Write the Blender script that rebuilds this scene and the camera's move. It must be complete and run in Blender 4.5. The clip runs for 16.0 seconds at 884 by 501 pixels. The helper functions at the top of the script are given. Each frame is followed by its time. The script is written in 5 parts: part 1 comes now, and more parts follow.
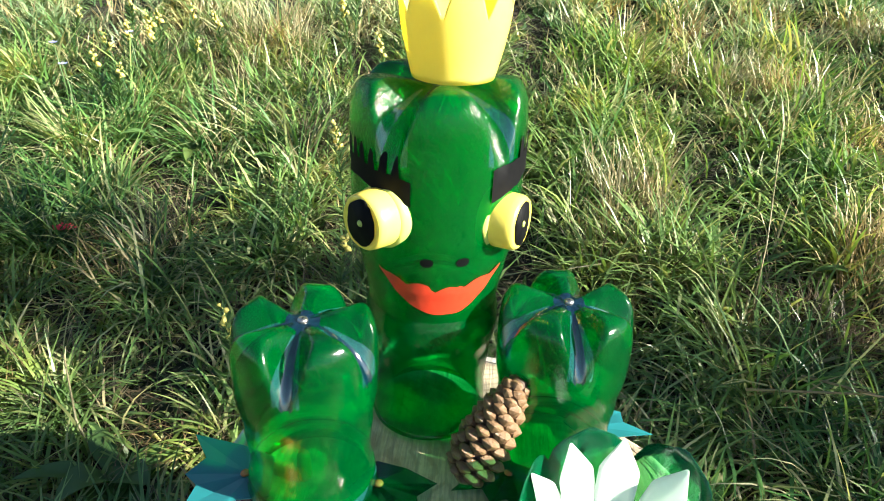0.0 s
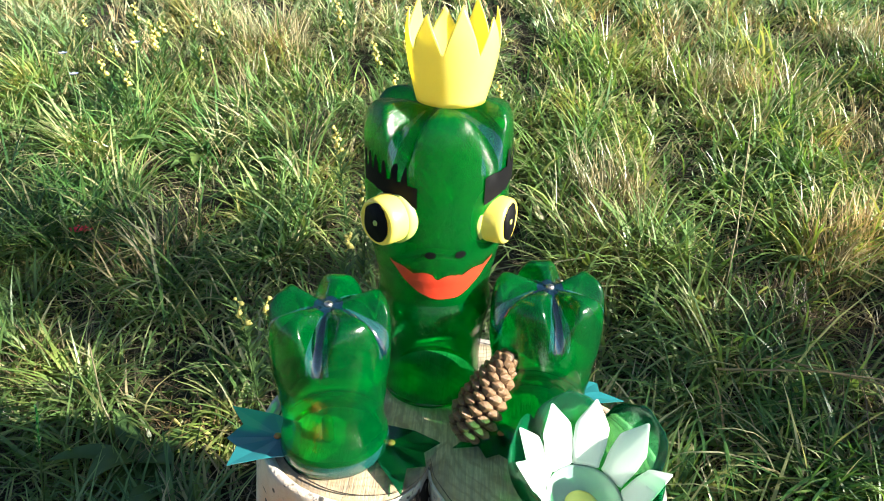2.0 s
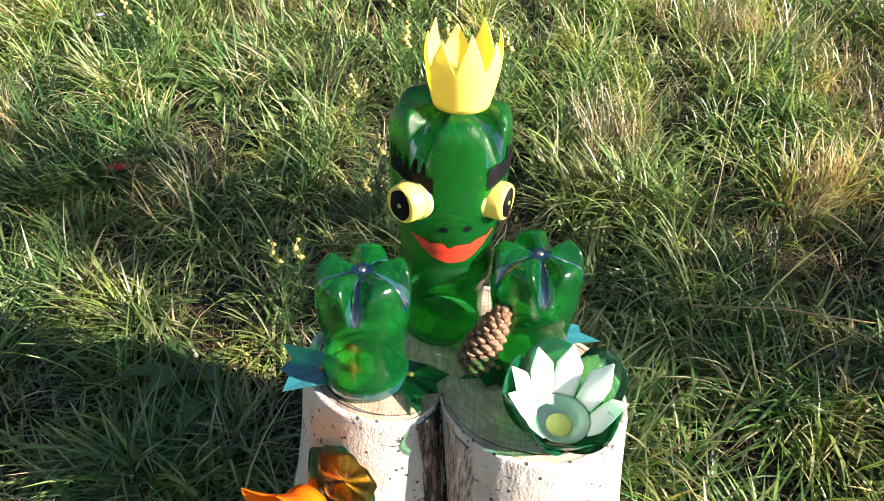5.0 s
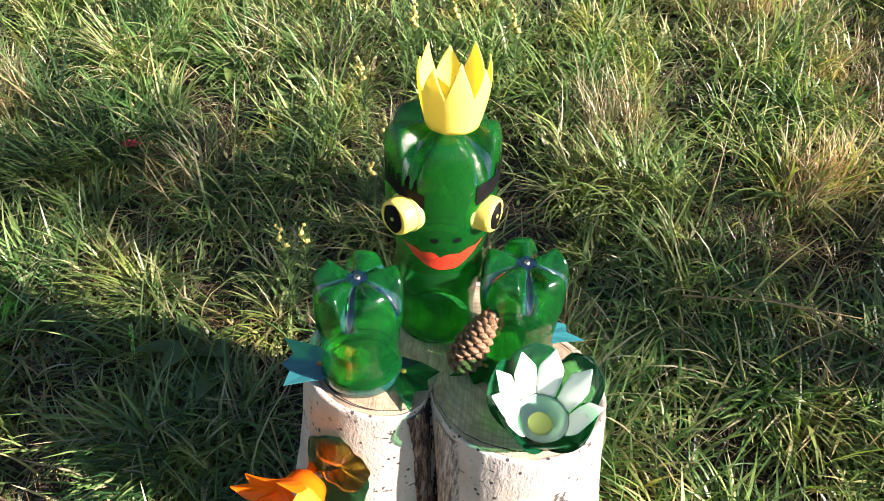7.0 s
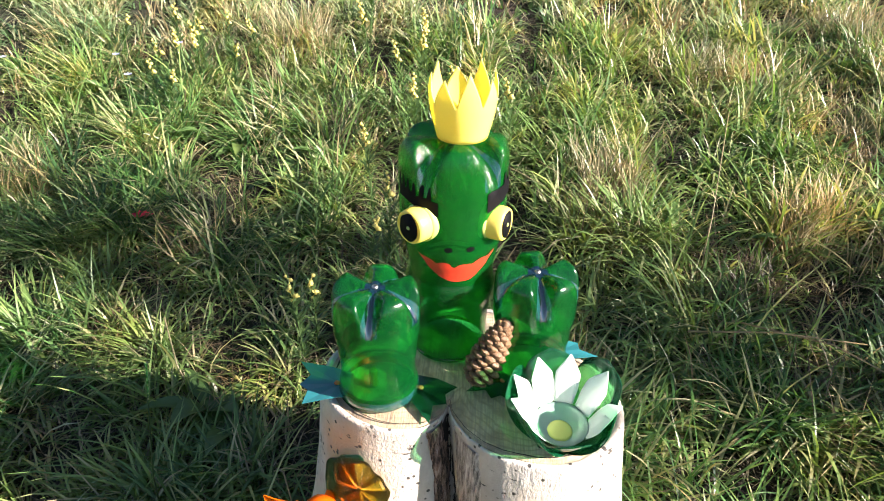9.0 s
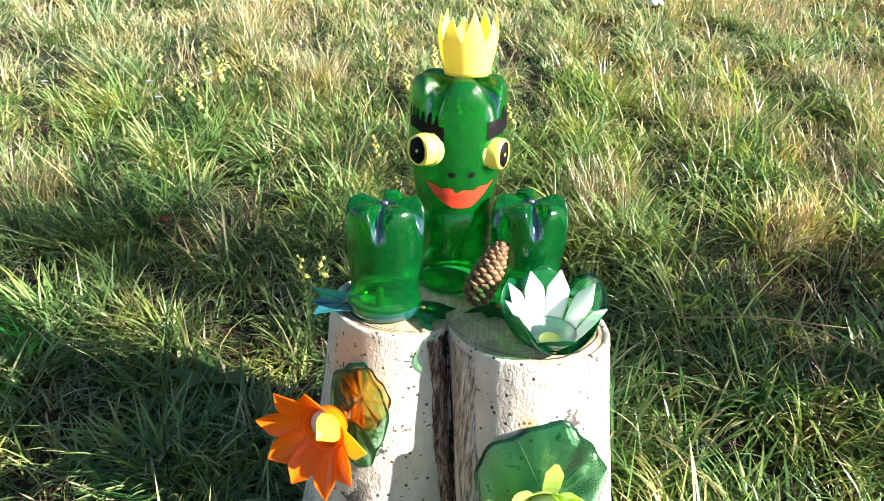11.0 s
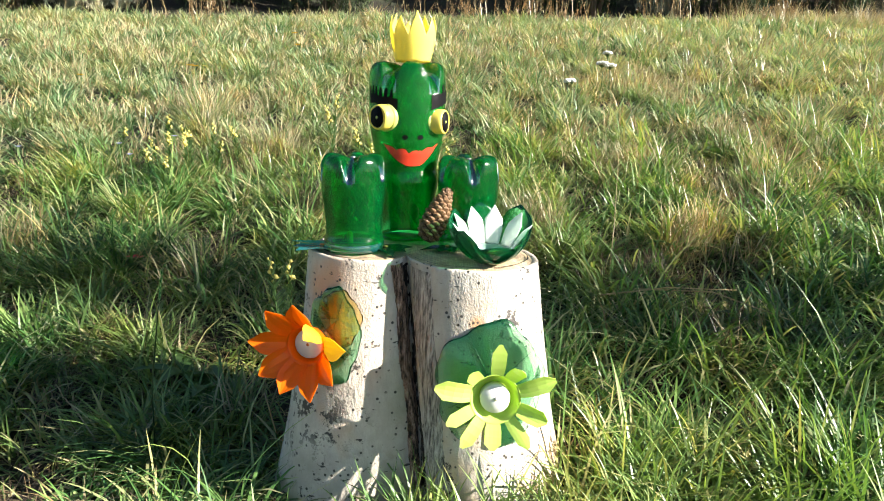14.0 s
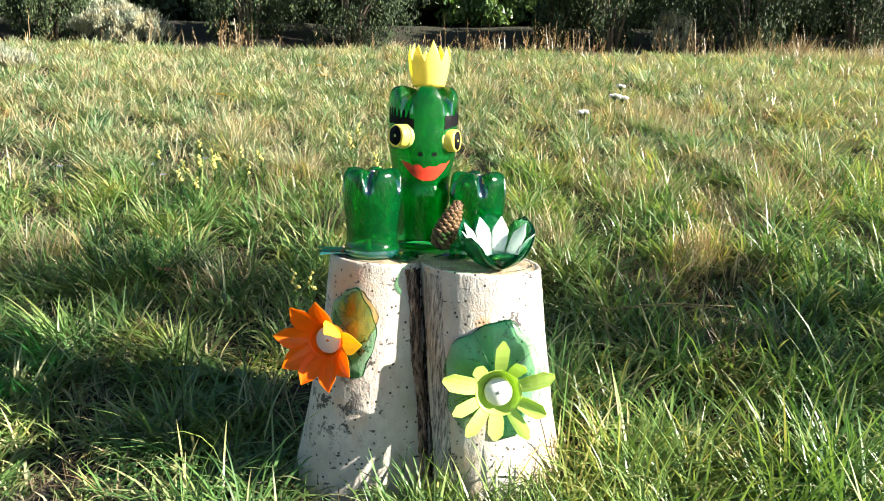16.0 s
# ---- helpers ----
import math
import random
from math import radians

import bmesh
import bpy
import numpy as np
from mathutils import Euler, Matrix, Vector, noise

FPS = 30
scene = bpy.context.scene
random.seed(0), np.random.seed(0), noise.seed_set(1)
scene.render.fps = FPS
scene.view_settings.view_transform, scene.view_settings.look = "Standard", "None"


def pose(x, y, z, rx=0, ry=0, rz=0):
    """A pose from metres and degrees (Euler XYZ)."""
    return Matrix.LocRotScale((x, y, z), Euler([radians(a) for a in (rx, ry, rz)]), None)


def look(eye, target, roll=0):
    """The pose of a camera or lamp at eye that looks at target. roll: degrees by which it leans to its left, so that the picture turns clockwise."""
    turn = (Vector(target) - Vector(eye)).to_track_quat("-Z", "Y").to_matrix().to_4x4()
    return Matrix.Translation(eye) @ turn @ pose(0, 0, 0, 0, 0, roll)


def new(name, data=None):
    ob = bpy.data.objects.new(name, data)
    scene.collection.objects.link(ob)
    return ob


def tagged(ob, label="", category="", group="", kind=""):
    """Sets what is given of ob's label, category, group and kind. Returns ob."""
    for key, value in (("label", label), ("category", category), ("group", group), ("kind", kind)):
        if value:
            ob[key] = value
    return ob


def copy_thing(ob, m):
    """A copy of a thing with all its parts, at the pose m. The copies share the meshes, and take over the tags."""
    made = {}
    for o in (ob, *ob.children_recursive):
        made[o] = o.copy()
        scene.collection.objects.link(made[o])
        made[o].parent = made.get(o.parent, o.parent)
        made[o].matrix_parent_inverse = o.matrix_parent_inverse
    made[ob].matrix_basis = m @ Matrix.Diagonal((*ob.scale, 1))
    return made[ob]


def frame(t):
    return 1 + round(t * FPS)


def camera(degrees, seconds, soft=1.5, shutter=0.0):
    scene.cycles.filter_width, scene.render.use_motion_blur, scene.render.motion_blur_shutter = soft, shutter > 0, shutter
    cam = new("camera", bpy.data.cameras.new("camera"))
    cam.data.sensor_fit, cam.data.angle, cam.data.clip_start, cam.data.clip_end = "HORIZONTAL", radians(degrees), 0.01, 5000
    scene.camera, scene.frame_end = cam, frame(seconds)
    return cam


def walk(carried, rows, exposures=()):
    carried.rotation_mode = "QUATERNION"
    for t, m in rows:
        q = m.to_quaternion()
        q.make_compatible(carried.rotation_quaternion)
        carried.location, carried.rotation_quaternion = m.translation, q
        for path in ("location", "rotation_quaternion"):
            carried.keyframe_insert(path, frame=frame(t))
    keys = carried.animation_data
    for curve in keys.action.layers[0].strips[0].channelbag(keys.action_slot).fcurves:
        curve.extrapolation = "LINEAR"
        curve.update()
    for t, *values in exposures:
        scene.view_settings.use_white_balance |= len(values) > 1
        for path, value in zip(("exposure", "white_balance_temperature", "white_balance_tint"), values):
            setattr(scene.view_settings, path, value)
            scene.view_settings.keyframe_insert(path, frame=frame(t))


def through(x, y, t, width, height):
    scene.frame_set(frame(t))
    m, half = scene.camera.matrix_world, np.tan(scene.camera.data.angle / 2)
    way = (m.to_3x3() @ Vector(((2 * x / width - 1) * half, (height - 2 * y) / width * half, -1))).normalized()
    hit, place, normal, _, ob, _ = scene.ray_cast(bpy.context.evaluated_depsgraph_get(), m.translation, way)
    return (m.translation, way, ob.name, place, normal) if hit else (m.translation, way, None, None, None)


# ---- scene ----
from mathutils.bvhtree import BVHTree

cam = camera(66.5, 16.0, soft=1.0)
PATH = [
    (0, (0.004, -0.383, 0.701), (-0.097, 1.39, -0.219), 2.4),
    (0.5, (0.003, -0.404, 0.704), (-0.097, 1.364, -0.225), 2.1),
    (1, (0.001, -0.422, 0.715), (-0.083, 1.357, -0.196), 2.4),
    (1.5, (0.001, -0.442, 0.723), (-0.09, 1.333, -0.194), 1.8),
    (2, (0.001, -0.459, 0.737), (-0.074, 1.313, -0.188), 2.1),
    (2.5, (0.007, -0.48, 0.75), (-0.08, 1.266, -0.221), 1.3),
    (3, (0.002, -0.492, 0.755), (-0.078, 1.254, -0.217), 1.0),
    (3.5, (-0.003, -0.508, 0.767), (-0.092, 1.224, -0.229), 0.8),
    (4, (-0.007, -0.522, 0.784), (-0.117, 1.179, -0.261), 0.4),
    (4.5, (-0.005, -0.537, 0.814), (-0.077, 1.132, -0.286), 2.1),
    (7, (0.018, -0.532, 0.909), (-0.091, 1.02, -0.348), 2.6),
    (7.5, (0.023, -0.534, 0.909), (-0.097, 1.032, -0.33), 2.2),
    (8, (0.021, -0.559, 0.896), (-0.092, 1.096, -0.221), 2.2),
    (8.5, (0.014, -0.585, 0.88), (-0.105, 1.097, -0.195), 1.3),
    (9, (0.007, -0.606, 0.85), (-0.109, 1.112, -0.167), 0.8),
    (9.2, (0.003, -0.612, 0.839), (-0.101, 1.12, -0.156), 0.8),
    (11.3, (0.023, -0.784, 0.707), (-0.125, 1.076, -0.012), 2.5),
    (11.5, (0.023, -0.8, 0.7), (-0.149, 1.075, 0.026), 2.1),
    (12, (0.025, -0.838, 0.671), (-0.192, 1.065, 0.094), 1.2),
    (12.5, (0.038, -0.862, 0.638), (-0.128, 1.066, 0.133), 1.2),
    (13, (0.033, -0.905, 0.596), (-0.086, 1.039, 0.141), 0.9),
    (13.5, (0.025, -0.956, 0.577), (-0.016, 0.985, 0.096), 1.3),
    (14, (0.023, -1.003, 0.564), (0.037, 0.944, 0.106), 1.0),
    (14.5, (0.031, -1.038, 0.555), (0.02, 0.914, 0.123), 0.9),
    (15, (0.036, -1.07, 0.551), (0.021, 0.89, 0.154), 1.6),
    (15.5, (0.036, -1.087, 0.549), (0.015, 0.877, 0.173), 1.1),
    (16, (0.035, -1.096, 0.545), (-0.006, 0.87, 0.18), 1.6),
]
walk(cam, [(t, look(eye, target, roll)) for t, eye, target, roll in PATH], [(0.0, 2.24, 6500, 4), (2.0, 2.21, 6500, 7), (3.5, 2.19, 6500, 10), (4.5, 2.22, 6600, 20), (7.0, 2.11, 6700, 25), (9.0, 2.24, 6600, 20), (12.5, 2.38, 6500, 12), (13.0, 2.36, 6500, 12), (13.5, 1.95, 6500, 10), (16.0, 2.03, 6500, 10)])

# ---------------------------------------------------------------- light
SUN_FROM = Vector((0.92, -0.275, 0.53)).normalized()
world = bpy.data.worlds.new("sky")
scene.world = world
world.use_nodes = True
wn = world.node_tree
sky = wn.nodes.new("ShaderNodeTexSky")
sky.sky_type, sky.sun_disc = "NISHITA", False
sky.air_density, sky.dust_density, sky.ozone_density = 0.75, 0.3, 1.4
sky.sun_elevation = math.asin(SUN_FROM.z)
sky.sun_rotation = math.atan2(SUN_FROM.x, SUN_FROM.y)
wn.links.new(sky.outputs[0], wn.nodes["Background"].inputs["Color"])
wn.nodes["Background"].inputs["Strength"].default_value = 0.041
sun = new("sun", bpy.data.lights.new("sun", "SUN"))
sun.data.energy, sun.data.angle, sun.data.color = 5.0, radians(0.55), (1.0, 0.93, 0.82)
sun.matrix_world = look(tuple(SUN_FROM * 8), (0, 0, 0.3))


# ---------------------------------------------------------------- materials
class Mat:
    """A node material with short helpers."""

    def __init__(self, name):
        self.m = bpy.data.materials.new(name)
        self.m.use_nodes = True
        self.t = self.m.node_tree
        self.t.nodes.clear()
        self.out = self.n("ShaderNodeOutputMaterial")
        self.coord = self.n("ShaderNodeTexCoord").outputs["Object"]

    def n(self, kind, **values):
        node = self.t.nodes.new(kind)
        for key, value in values.items():
            node.inputs[key.replace("_", " ")].default_value = value
        return node

    def link(self, a, b):
        self.t.links.new(a, b)

    def noise(self, scale, detail=4.0, rough=0.6, coord=None):
        node = self.n("ShaderNodeTexNoise", Scale=scale, Detail=detail, Roughness=rough)
        self.link(coord or self.coord, node.inputs["Vector"])
        return node.outputs["Fac"]

    def ramp(self, fac, *stops):
        node = self.n("ShaderNodeValToRGB")
        el = node.color_ramp.elements
        while len(el) < len(stops):
            el.new(0.5)
        for e, (pos, col) in zip(el, stops):
            e.position, e.color = pos, (*col, 1) if len(col) == 3 else col
        self.link(fac, node.inputs["Fac"])
        return node.outputs["Color"]

    def mix(self, fac, a, b, blend="MIX"):
        node = self.t.nodes.new("ShaderNodeMix")
        node.data_type, node.blend_type = "RGBA", blend
        for sock, v in ((node.inputs[0], fac), (node.inputs[6], a), (node.inputs[7], b)):
            if hasattr(v, "links"):
                self.link(v, sock)
            else:
                sock.default_value = v if isinstance(v, (int, float)) else (*v, 1)
        return node.outputs[2]

    def bump(self, height, strength, distance):
        node = self.n("ShaderNodeBump", Strength=strength, Distance=distance)
        self.link(height, node.inputs["Height"])
        return node.outputs["Normal"]

    def principled(self, colour, rough=0.5, normal=None, **more):
        node = self.n("ShaderNodeBsdfPrincipled", Roughness=rough, **more)
        if hasattr(colour, "links"):
            self.link(colour, node.inputs["Base Color"])
        else:
            node.inputs["Base Color"].default_value = (*colour, 1)
        if normal:
            self.link(normal, node.inputs["Normal"])
        return node.outputs[0]

    def blend(self, fac, a, b):
        node = self.n("ShaderNodeMixShader")
        if hasattr(fac, "links"):
            self.link(fac, node.inputs[0])
        else:
            node.inputs[0].default_value = fac
        self.link(a, node.inputs[1])
        self.link(b, node.inputs[2])
        return node.outputs[0]

    def leafy(self, colour, through, fac, rough=0.45, normal=None):
        """A diffuse, slightly glossy skin that lets part of the light pass."""
        tr = self.n("ShaderNodeBsdfTranslucent")
        if hasattr(through, "links"):
            self.link(through, tr.inputs["Color"])
        else:
            tr.inputs["Color"].default_value = (*through, 1)
        return self.blend(fac, self.principled(colour, rough, normal), tr.outputs[0])

    def done(self, shader):
        self.link(shader, self.out.inputs["Surface"])
        return self.m


def clear_plastic(name, tint, body, milk, rough=0.03, pebble=0.22, ior=1.85):
    """Tinted bottle plastic: sees through, with a coloured haze and a gloss on top."""
    m = Mat(name)
    clear = m.n("ShaderNodeBsdfTransparent", Color=(*tint, 1))
    cloud = m.noise(38.0, 3.0)
    patch = m.ramp(m.noise(16.0, 2.0), (0.36, (0.25, 0.25, 0.25)), (0.50, (1, 1, 1)))
    normal = m.bump(m.mix(1.0, m.noise(420.0, 2.0), patch, "MULTIPLY"), pebble, 0.0016)
    dull = m.n("ShaderNodeBsdfDiffuse")
    m.link(m.mix(cloud, body, tuple(c * 1.5 for c in body)), dull.inputs["Color"])
    glow = m.n("ShaderNodeBsdfTranslucent", Color=(*[min(1, c * 2.2) for c in body], 1))
    haze = m.blend(0.5, dull.outputs[0], glow.outputs[0])
    inner = m.blend(milk, clear.outputs[0], haze)
    gloss = m.n("ShaderNodeBsdfGlossy", Roughness=rough)
    m.link(normal, gloss.inputs["Normal"])
    fres = m.n("ShaderNodeFresnel", IOR=ior)
    m.link(normal, fres.inputs["Normal"])
    return m.done(m.blend(fres.outputs[0], inner, gloss.outputs[0]))


GREEN_PET = clear_plastic("green_bottle_plastic", (0.016, 0.58, 0.155), (0.0, 0.27, 0.060), 0.15, 0.13, 0.16, 1.48)
# thick base plastic; its navy tint also carries the reflected blue sky
BASE_PET = clear_plastic("thick_base_plastic", (0.03, 0.20, 0.24), (0.004, 0.035, 0.075), 0.45, 0.10, 0.08, 2.4)
HEAD_PET = clear_plastic("head_bottle_plastic", (0.016, 0.58, 0.13), (0.0, 0.28, 0.042), 0.22, 0.11, 0.65, 1.5)
PALE_PET = clear_plastic("thin_green_plastic", (0.50, 0.86, 0.86), (0.05, 0.38, 0.42), 0.55, 0.12, 0.05)
# pale colour that paints sky reflections on channel edges and cut rims
GLINT_PET = clear_plastic("whitened_thick_plastic", (0.10, 0.60, 0.46), (0.030, 0.24, 0.24), 0.28, 0.14, 0.05, 2.3)
CUP_PET = clear_plastic("cup_green_plastic", (0.42, 0.84, 0.52), (0.01, 0.34, 0.14), 0.18, 0.06, 0.05, 1.5)
LEAF_PET = clear_plastic("leaf_green_plastic", (0.75, 0.93, 0.81), (0.03, 0.38, 0.14), 0.10, 0.15, 0.05, 1.45)
FOOT_PET = clear_plastic("foot_green_plastic", (0.30, 0.74, 0.46), (0.01, 0.20, 0.09), 0.20, 0.12, 0.05, 1.5)


def skin(name, colour, through, fac, rough=0.35, vary=0.15, scale=60.0):
    m = Mat(name)
    c = m.mix(m.noise(scale, 3.0), tuple(v * (1 - vary) for v in colour), tuple(min(1, v * (1 + vary)) for v in colour))
    return m.done(m.leafy(c, through, fac, rough, m.bump(m.noise(220.0, 2.0), 0.08, 0.001)))


CROWN_YELLOW = skin("yellow_plastic", (0.99, 0.90, 0.24), (0.99, 0.88, 0.14), 0.50, 0.25, 0.06)
CAP_YELLOW = skin("cap_yellow", (0.93, 0.77, 0.14), (0.9, 0.7, 0.08), 0.20, 0.3, 0.05)
MINT = clear_plastic("mint_plastic", (0.86, 0.97, 0.92), (0.58, 0.86, 0.76), 0.38, 0.15, 0.05, 1.4)
# clear amber that stands for orange light falling on the leaf
AMBER_GLOW_PET = clear_plastic("amber_clear_plastic", (0.96, 0.90, 0.66), (0.38, 0.25, 0.03), 0.05, 0.12, 0.05, 1.45)
PETAL_WHITE = skin("white_cup_plastic", (0.89, 0.92, 0.89), (0.90, 0.97, 0.92), 0.45, 0.28, 0.04)
CENTRE_LIME = skin("lime_plastic", (0.66, 0.74, 0.20), (0.6, 0.7, 0.15), 0.3, 0.3, 0.12)
ORANGE = skin("orange_plastic", (0.95, 0.225, 0.006), (1.0, 0.38, 0.005), 0.52, 0.28, 0.10)
LIME = skin("lime_plastic", (0.66, 0.74, 0.20), (0.6, 0.7, 0.15), 0.3, 0.3, 0.12)
ORANGE = skin("orange_plastic", (0.95, 0.225, 0.006), (1.0, 0.38, 0.005), 0.52, 0.28, 0.10)
# lighter copy of ORANGE, with the sun shining through put into the colour
ORANGE_SUNLIT = skin("amber_plastic", (0.98, 0.66, 0.05), (1.0, 0.72, 0.03), 0.42, 0.28, 0.10)
LIME = skin("lime_petal_plastic", (0.66, 0.82, 0.20), (0.66, 0.86, 0.12), 0.42, 0.25, 0.12)
CAP_WHITE = skin("cap_white", (0.80, 0.80, 0.78), (0.7, 0.7, 0.65), 0.1, 0.35, 0.03)
BLACK_INK = skin("black_marker", (0.003, 0.003, 0.004), (0.0, 0.0, 0.0), 0.05, 0.65, 0.5, 180.0)
for node in BLACK_INK.node_tree.nodes:
    if node.type == "BSDF_PRINCIPLED":
        node.inputs["Specular IOR Level"].default_value = 0.12
RED_PAINT = skin("red_paint", (0.62, 0.045, 0.018), (0.5, 0.03, 0.01), 0.08, 0.4, 0.22, 90.0)
SCREW = Mat("screw_metal")
SCREW = SCREW.done(SCREW.principled((0.55, 0.53, 0.5), 0.35, None, Metallic=1.0))
RUST = skin("rusty_screw", (0.45, 0.17, 0.05), (0, 0, 0), 0.02, 0.5)

m = Mat("pine_cone_scale")
rnd = m.n("ShaderNodeObjectInfo").outputs["Random"]
grain = m.noise(240.0, 4.0)
col = m.mix(rnd, (0.045, 0.019, 0.009), (0.095, 0.044, 0.020))
col = m.mix(m.ramp(grain, (0.36, (0, 0, 0)), (0.68, (1, 1, 1))), col, (0.31, 0.19, 0.10))
CONE = m.done(m.principled(col, 0.36, m.bump(grain, 0.4, 0.002)))
m = Mat("pine_cone_core")
CONE_DARK = m.done(m.principled(m.mix(m.noise(200.0), (0.03, 0.015, 0.008), (0.08, 0.04, 0.02)), 0.7))

# pale bark: smooth cream skin with corky dots, grey bands and rust stains
m = Mat("pale_bark")
stretch = m.n("ShaderNodeMapping")
stretch.inputs["Scale"].default_value = (1, 1, 0.35)
m.link(m.coord, stretch.inputs["Vector"])
wide = m.noise(9.0, 5.0, 0.62)
col = m.ramp(wide, (0.30, (0.36, 0.32, 0.27)), (0.50, (0.55, 0.505, 0.445)), (0.75, (0.66, 0.625, 0.565)))
fibre = m.noise(85.0, 4.0, 0.7, stretch.outputs[0])
col = m.mix(m.ramp(fibre, (0.42, (0.5, 0.5, 0.5)), (0.62, (0, 0, 0))), col, (0.42, 0.37, 0.31))
def spot(point, reach, low, high):
    """A ragged stain about a point of the bark."""
    v = m.n("ShaderNodeVectorMath")
    v.operation = "DISTANCE"
    m.link(m.coord, v.inputs[0])
    v.inputs[1].default_value = point
    add = m.n("ShaderNodeMath")
    add.operation = "MULTIPLY_ADD"
    m.link(m.noise(26.0, 4.0), add.inputs[0])
    add.inputs[1].default_value = reach
    m.link(v.outputs["Value"], add.inputs[2])
    return m.ramp(add.outputs[0], (low, (1, 1, 1)), (high, (0, 0, 0)))


rust = m.ramp(m.noise(7.3, 3.0), (0.55, (0, 0, 0)), (0.70, (0.7, 0.7, 0.7)))
rust = m.mix(1.0, rust, m.mix(1.0, spot((-0.135, -0.10, 0.292), 0.05, 0.045, 0.085), (0.85, 0.85, 0.85), "MULTIPLY"), "ADD")
earth = spot((-0.02, -0.16, 0.02), 0.30, 0.13, 0.25)
col = m.mix(m.mix(1.0, earth, m.ramp(m.noise(30.0, 5.0, 0.7), (0.44, (0, 0, 0)), (0.62, (0.75, 0.75, 0.75))), "MULTIPLY"), col, (0.33, 0.24, 0.16))
rust = m.mix(1.0, rust, spot((0.077, -0.145, 0.262), 0.016, 0.014, 0.022), "ADD")
col = m.mix(rust, col, (0.60, 0.36, 0.20))
dots = m.n("ShaderNodeTexVoronoi", Scale=88.0, Randomness=1.0)
m.link(m.coord, dots.inputs["Vector"])
dot = m.ramp(dots.outputs["Distance"], (0.15, (1, 1, 1)), (0.22, (0, 0, 0)))
keep = m.ramp(m.noise(60.0, 1.0), (0.41, (0, 0, 0)), (0.48, (1, 1, 1)))
dotmask = m.mix(1.0, dot, keep, "MULTIPLY")
col = m.mix(dotmask, col, (0.05, 0.045, 0.04))
scar = m.ramp(m.noise(17.0, 6.0, 0.75), (0.60, (0, 0, 0)), (0.64, (1, 1, 1)))
low_scar = m.mix(1.0, spot((-0.15, -0.09, 0.11), 0.09, 0.07, 0.15), m.ramp(m.noise(38.0, 5.0, 0.7), (0.545, (0, 0, 0)), (0.565, (1, 1, 1))), "MULTIPLY")
scar = m.mix(1.0, scar, low_scar, "ADD")
col = m.mix(scar, col, (0.06, 0.052, 0.048))
flat = m.n("ShaderNodeMapping")
flat.inputs["Scale"].default_value = (1, 1, 3.2)
m.link(m.coord, flat.inputs["Vector"])
dash = m.ramp(m.noise(34.0, 3.0, 0.6, flat.outputs[0]), (0.655, (0, 0, 0)), (0.685, (1, 1, 1)))
col = m.mix(dash, col, (0.045, 0.040, 0.036))
rough_h = m.mix(0.35, fibre, m.noise(300.0, 3.0))
BARK = m.done(m.principled(col, 0.62, m.bump(rough_h, 0.6, 0.005)))

m = Mat("dark_fissured_bark")
stretch = m.n("ShaderNodeMapping")
stretch.inputs["Scale"].default_value = (1, 1, 0.18)
m.link(m.coord, stretch.inputs["Vector"])
f1 = m.noise(170.0, 6.0, 0.75, stretch.outputs[0])
col = m.ramp(f1, (0.38, (0.012, 0.010, 0.009)), (0.46, (0.10, 0.060, 0.042)), (0.54, (0.36, 0.22, 0.155)), (0.66, (0.62, 0.50, 0.42)))
FISSURE = m.done(m.principled(col, 0.85, m.bump(f1, 1.0, 0.008)))

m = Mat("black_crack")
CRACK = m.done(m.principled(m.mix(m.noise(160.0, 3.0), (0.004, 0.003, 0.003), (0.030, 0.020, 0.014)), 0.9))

m = Mat("furrowed_grey_bark")
stretch = m.n("ShaderNodeMapping")
stretch.inputs["Scale"].default_value = (1, 1, 0.15)
m.link(m.coord, stretch.inputs["Vector"])
f1 = m.noise(260.0, 5.0, 0.7, stretch.outputs[0])
col = m.ramp(f1, (0.36, (0.06, 0.05, 0.045)), (0.50, (0.38, 0.34, 0.30)), (0.66, (0.68, 0.64, 0.58)))
FURROW = m.done(m.principled(col, 0.8, m.bump(f1, 0.9, 0.006)))

# sawn wood: rings about each of the two hearts, saw marks and grey weathering
m = Mat("sawn_wood")
dist = []
for cx, cy in ((-0.075, -0.015), (0.065, -0.03)):
    v = m.n("ShaderNodeVectorMath")
    v.operation = "DISTANCE"
    m.link(m.coord, v.inputs[0])
    v.inputs[1].default_value = (cx, cy, 0.44)
    dist.append(v.outputs["Value"])
least = m.n("ShaderNodeMath")
least.operation = "MINIMUM"
m.link(dist[0], least.inputs[0])
m.link(dist[1], least.inputs[1])
warp = m.n("ShaderNodeMath")
warp.operation = "MULTIPLY_ADD"
m.link(m.noise(22.0, 3.0), warp.inputs[0])
warp.inputs[1].default_value = 0.016
m.link(least.outputs[0], warp.inputs[2])
ring = m.n("ShaderNodeMath")
ring.operation = "SINE"
mul = m.n("ShaderNodeMath")
mul.operation = "MULTIPLY"
mul.inputs[1].default_value = 1300.0
m.link(warp.outputs[0], mul.inputs[0])
m.link(mul.outputs[0], ring.inputs[0])
saw = m.n("ShaderNodeMapping")
saw.inputs["Scale"].default_value = (1.0, 0.06, 1.0)
saw.inputs["Rotation"].default_value = (0, 0, 0.55)
m.link(m.coord, saw.inputs["Vector"])
marks = m.noise(420.0, 3.0, 0.6, saw.outputs[0])
col = m.ramp(m.noise(14.0, 5.0, 0.65), (0.36, (0.13, 0.095, 0.06)), (0.50, (0.46, 0.35, 0.21)), (0.68, (0.74, 0.62, 0.42)))
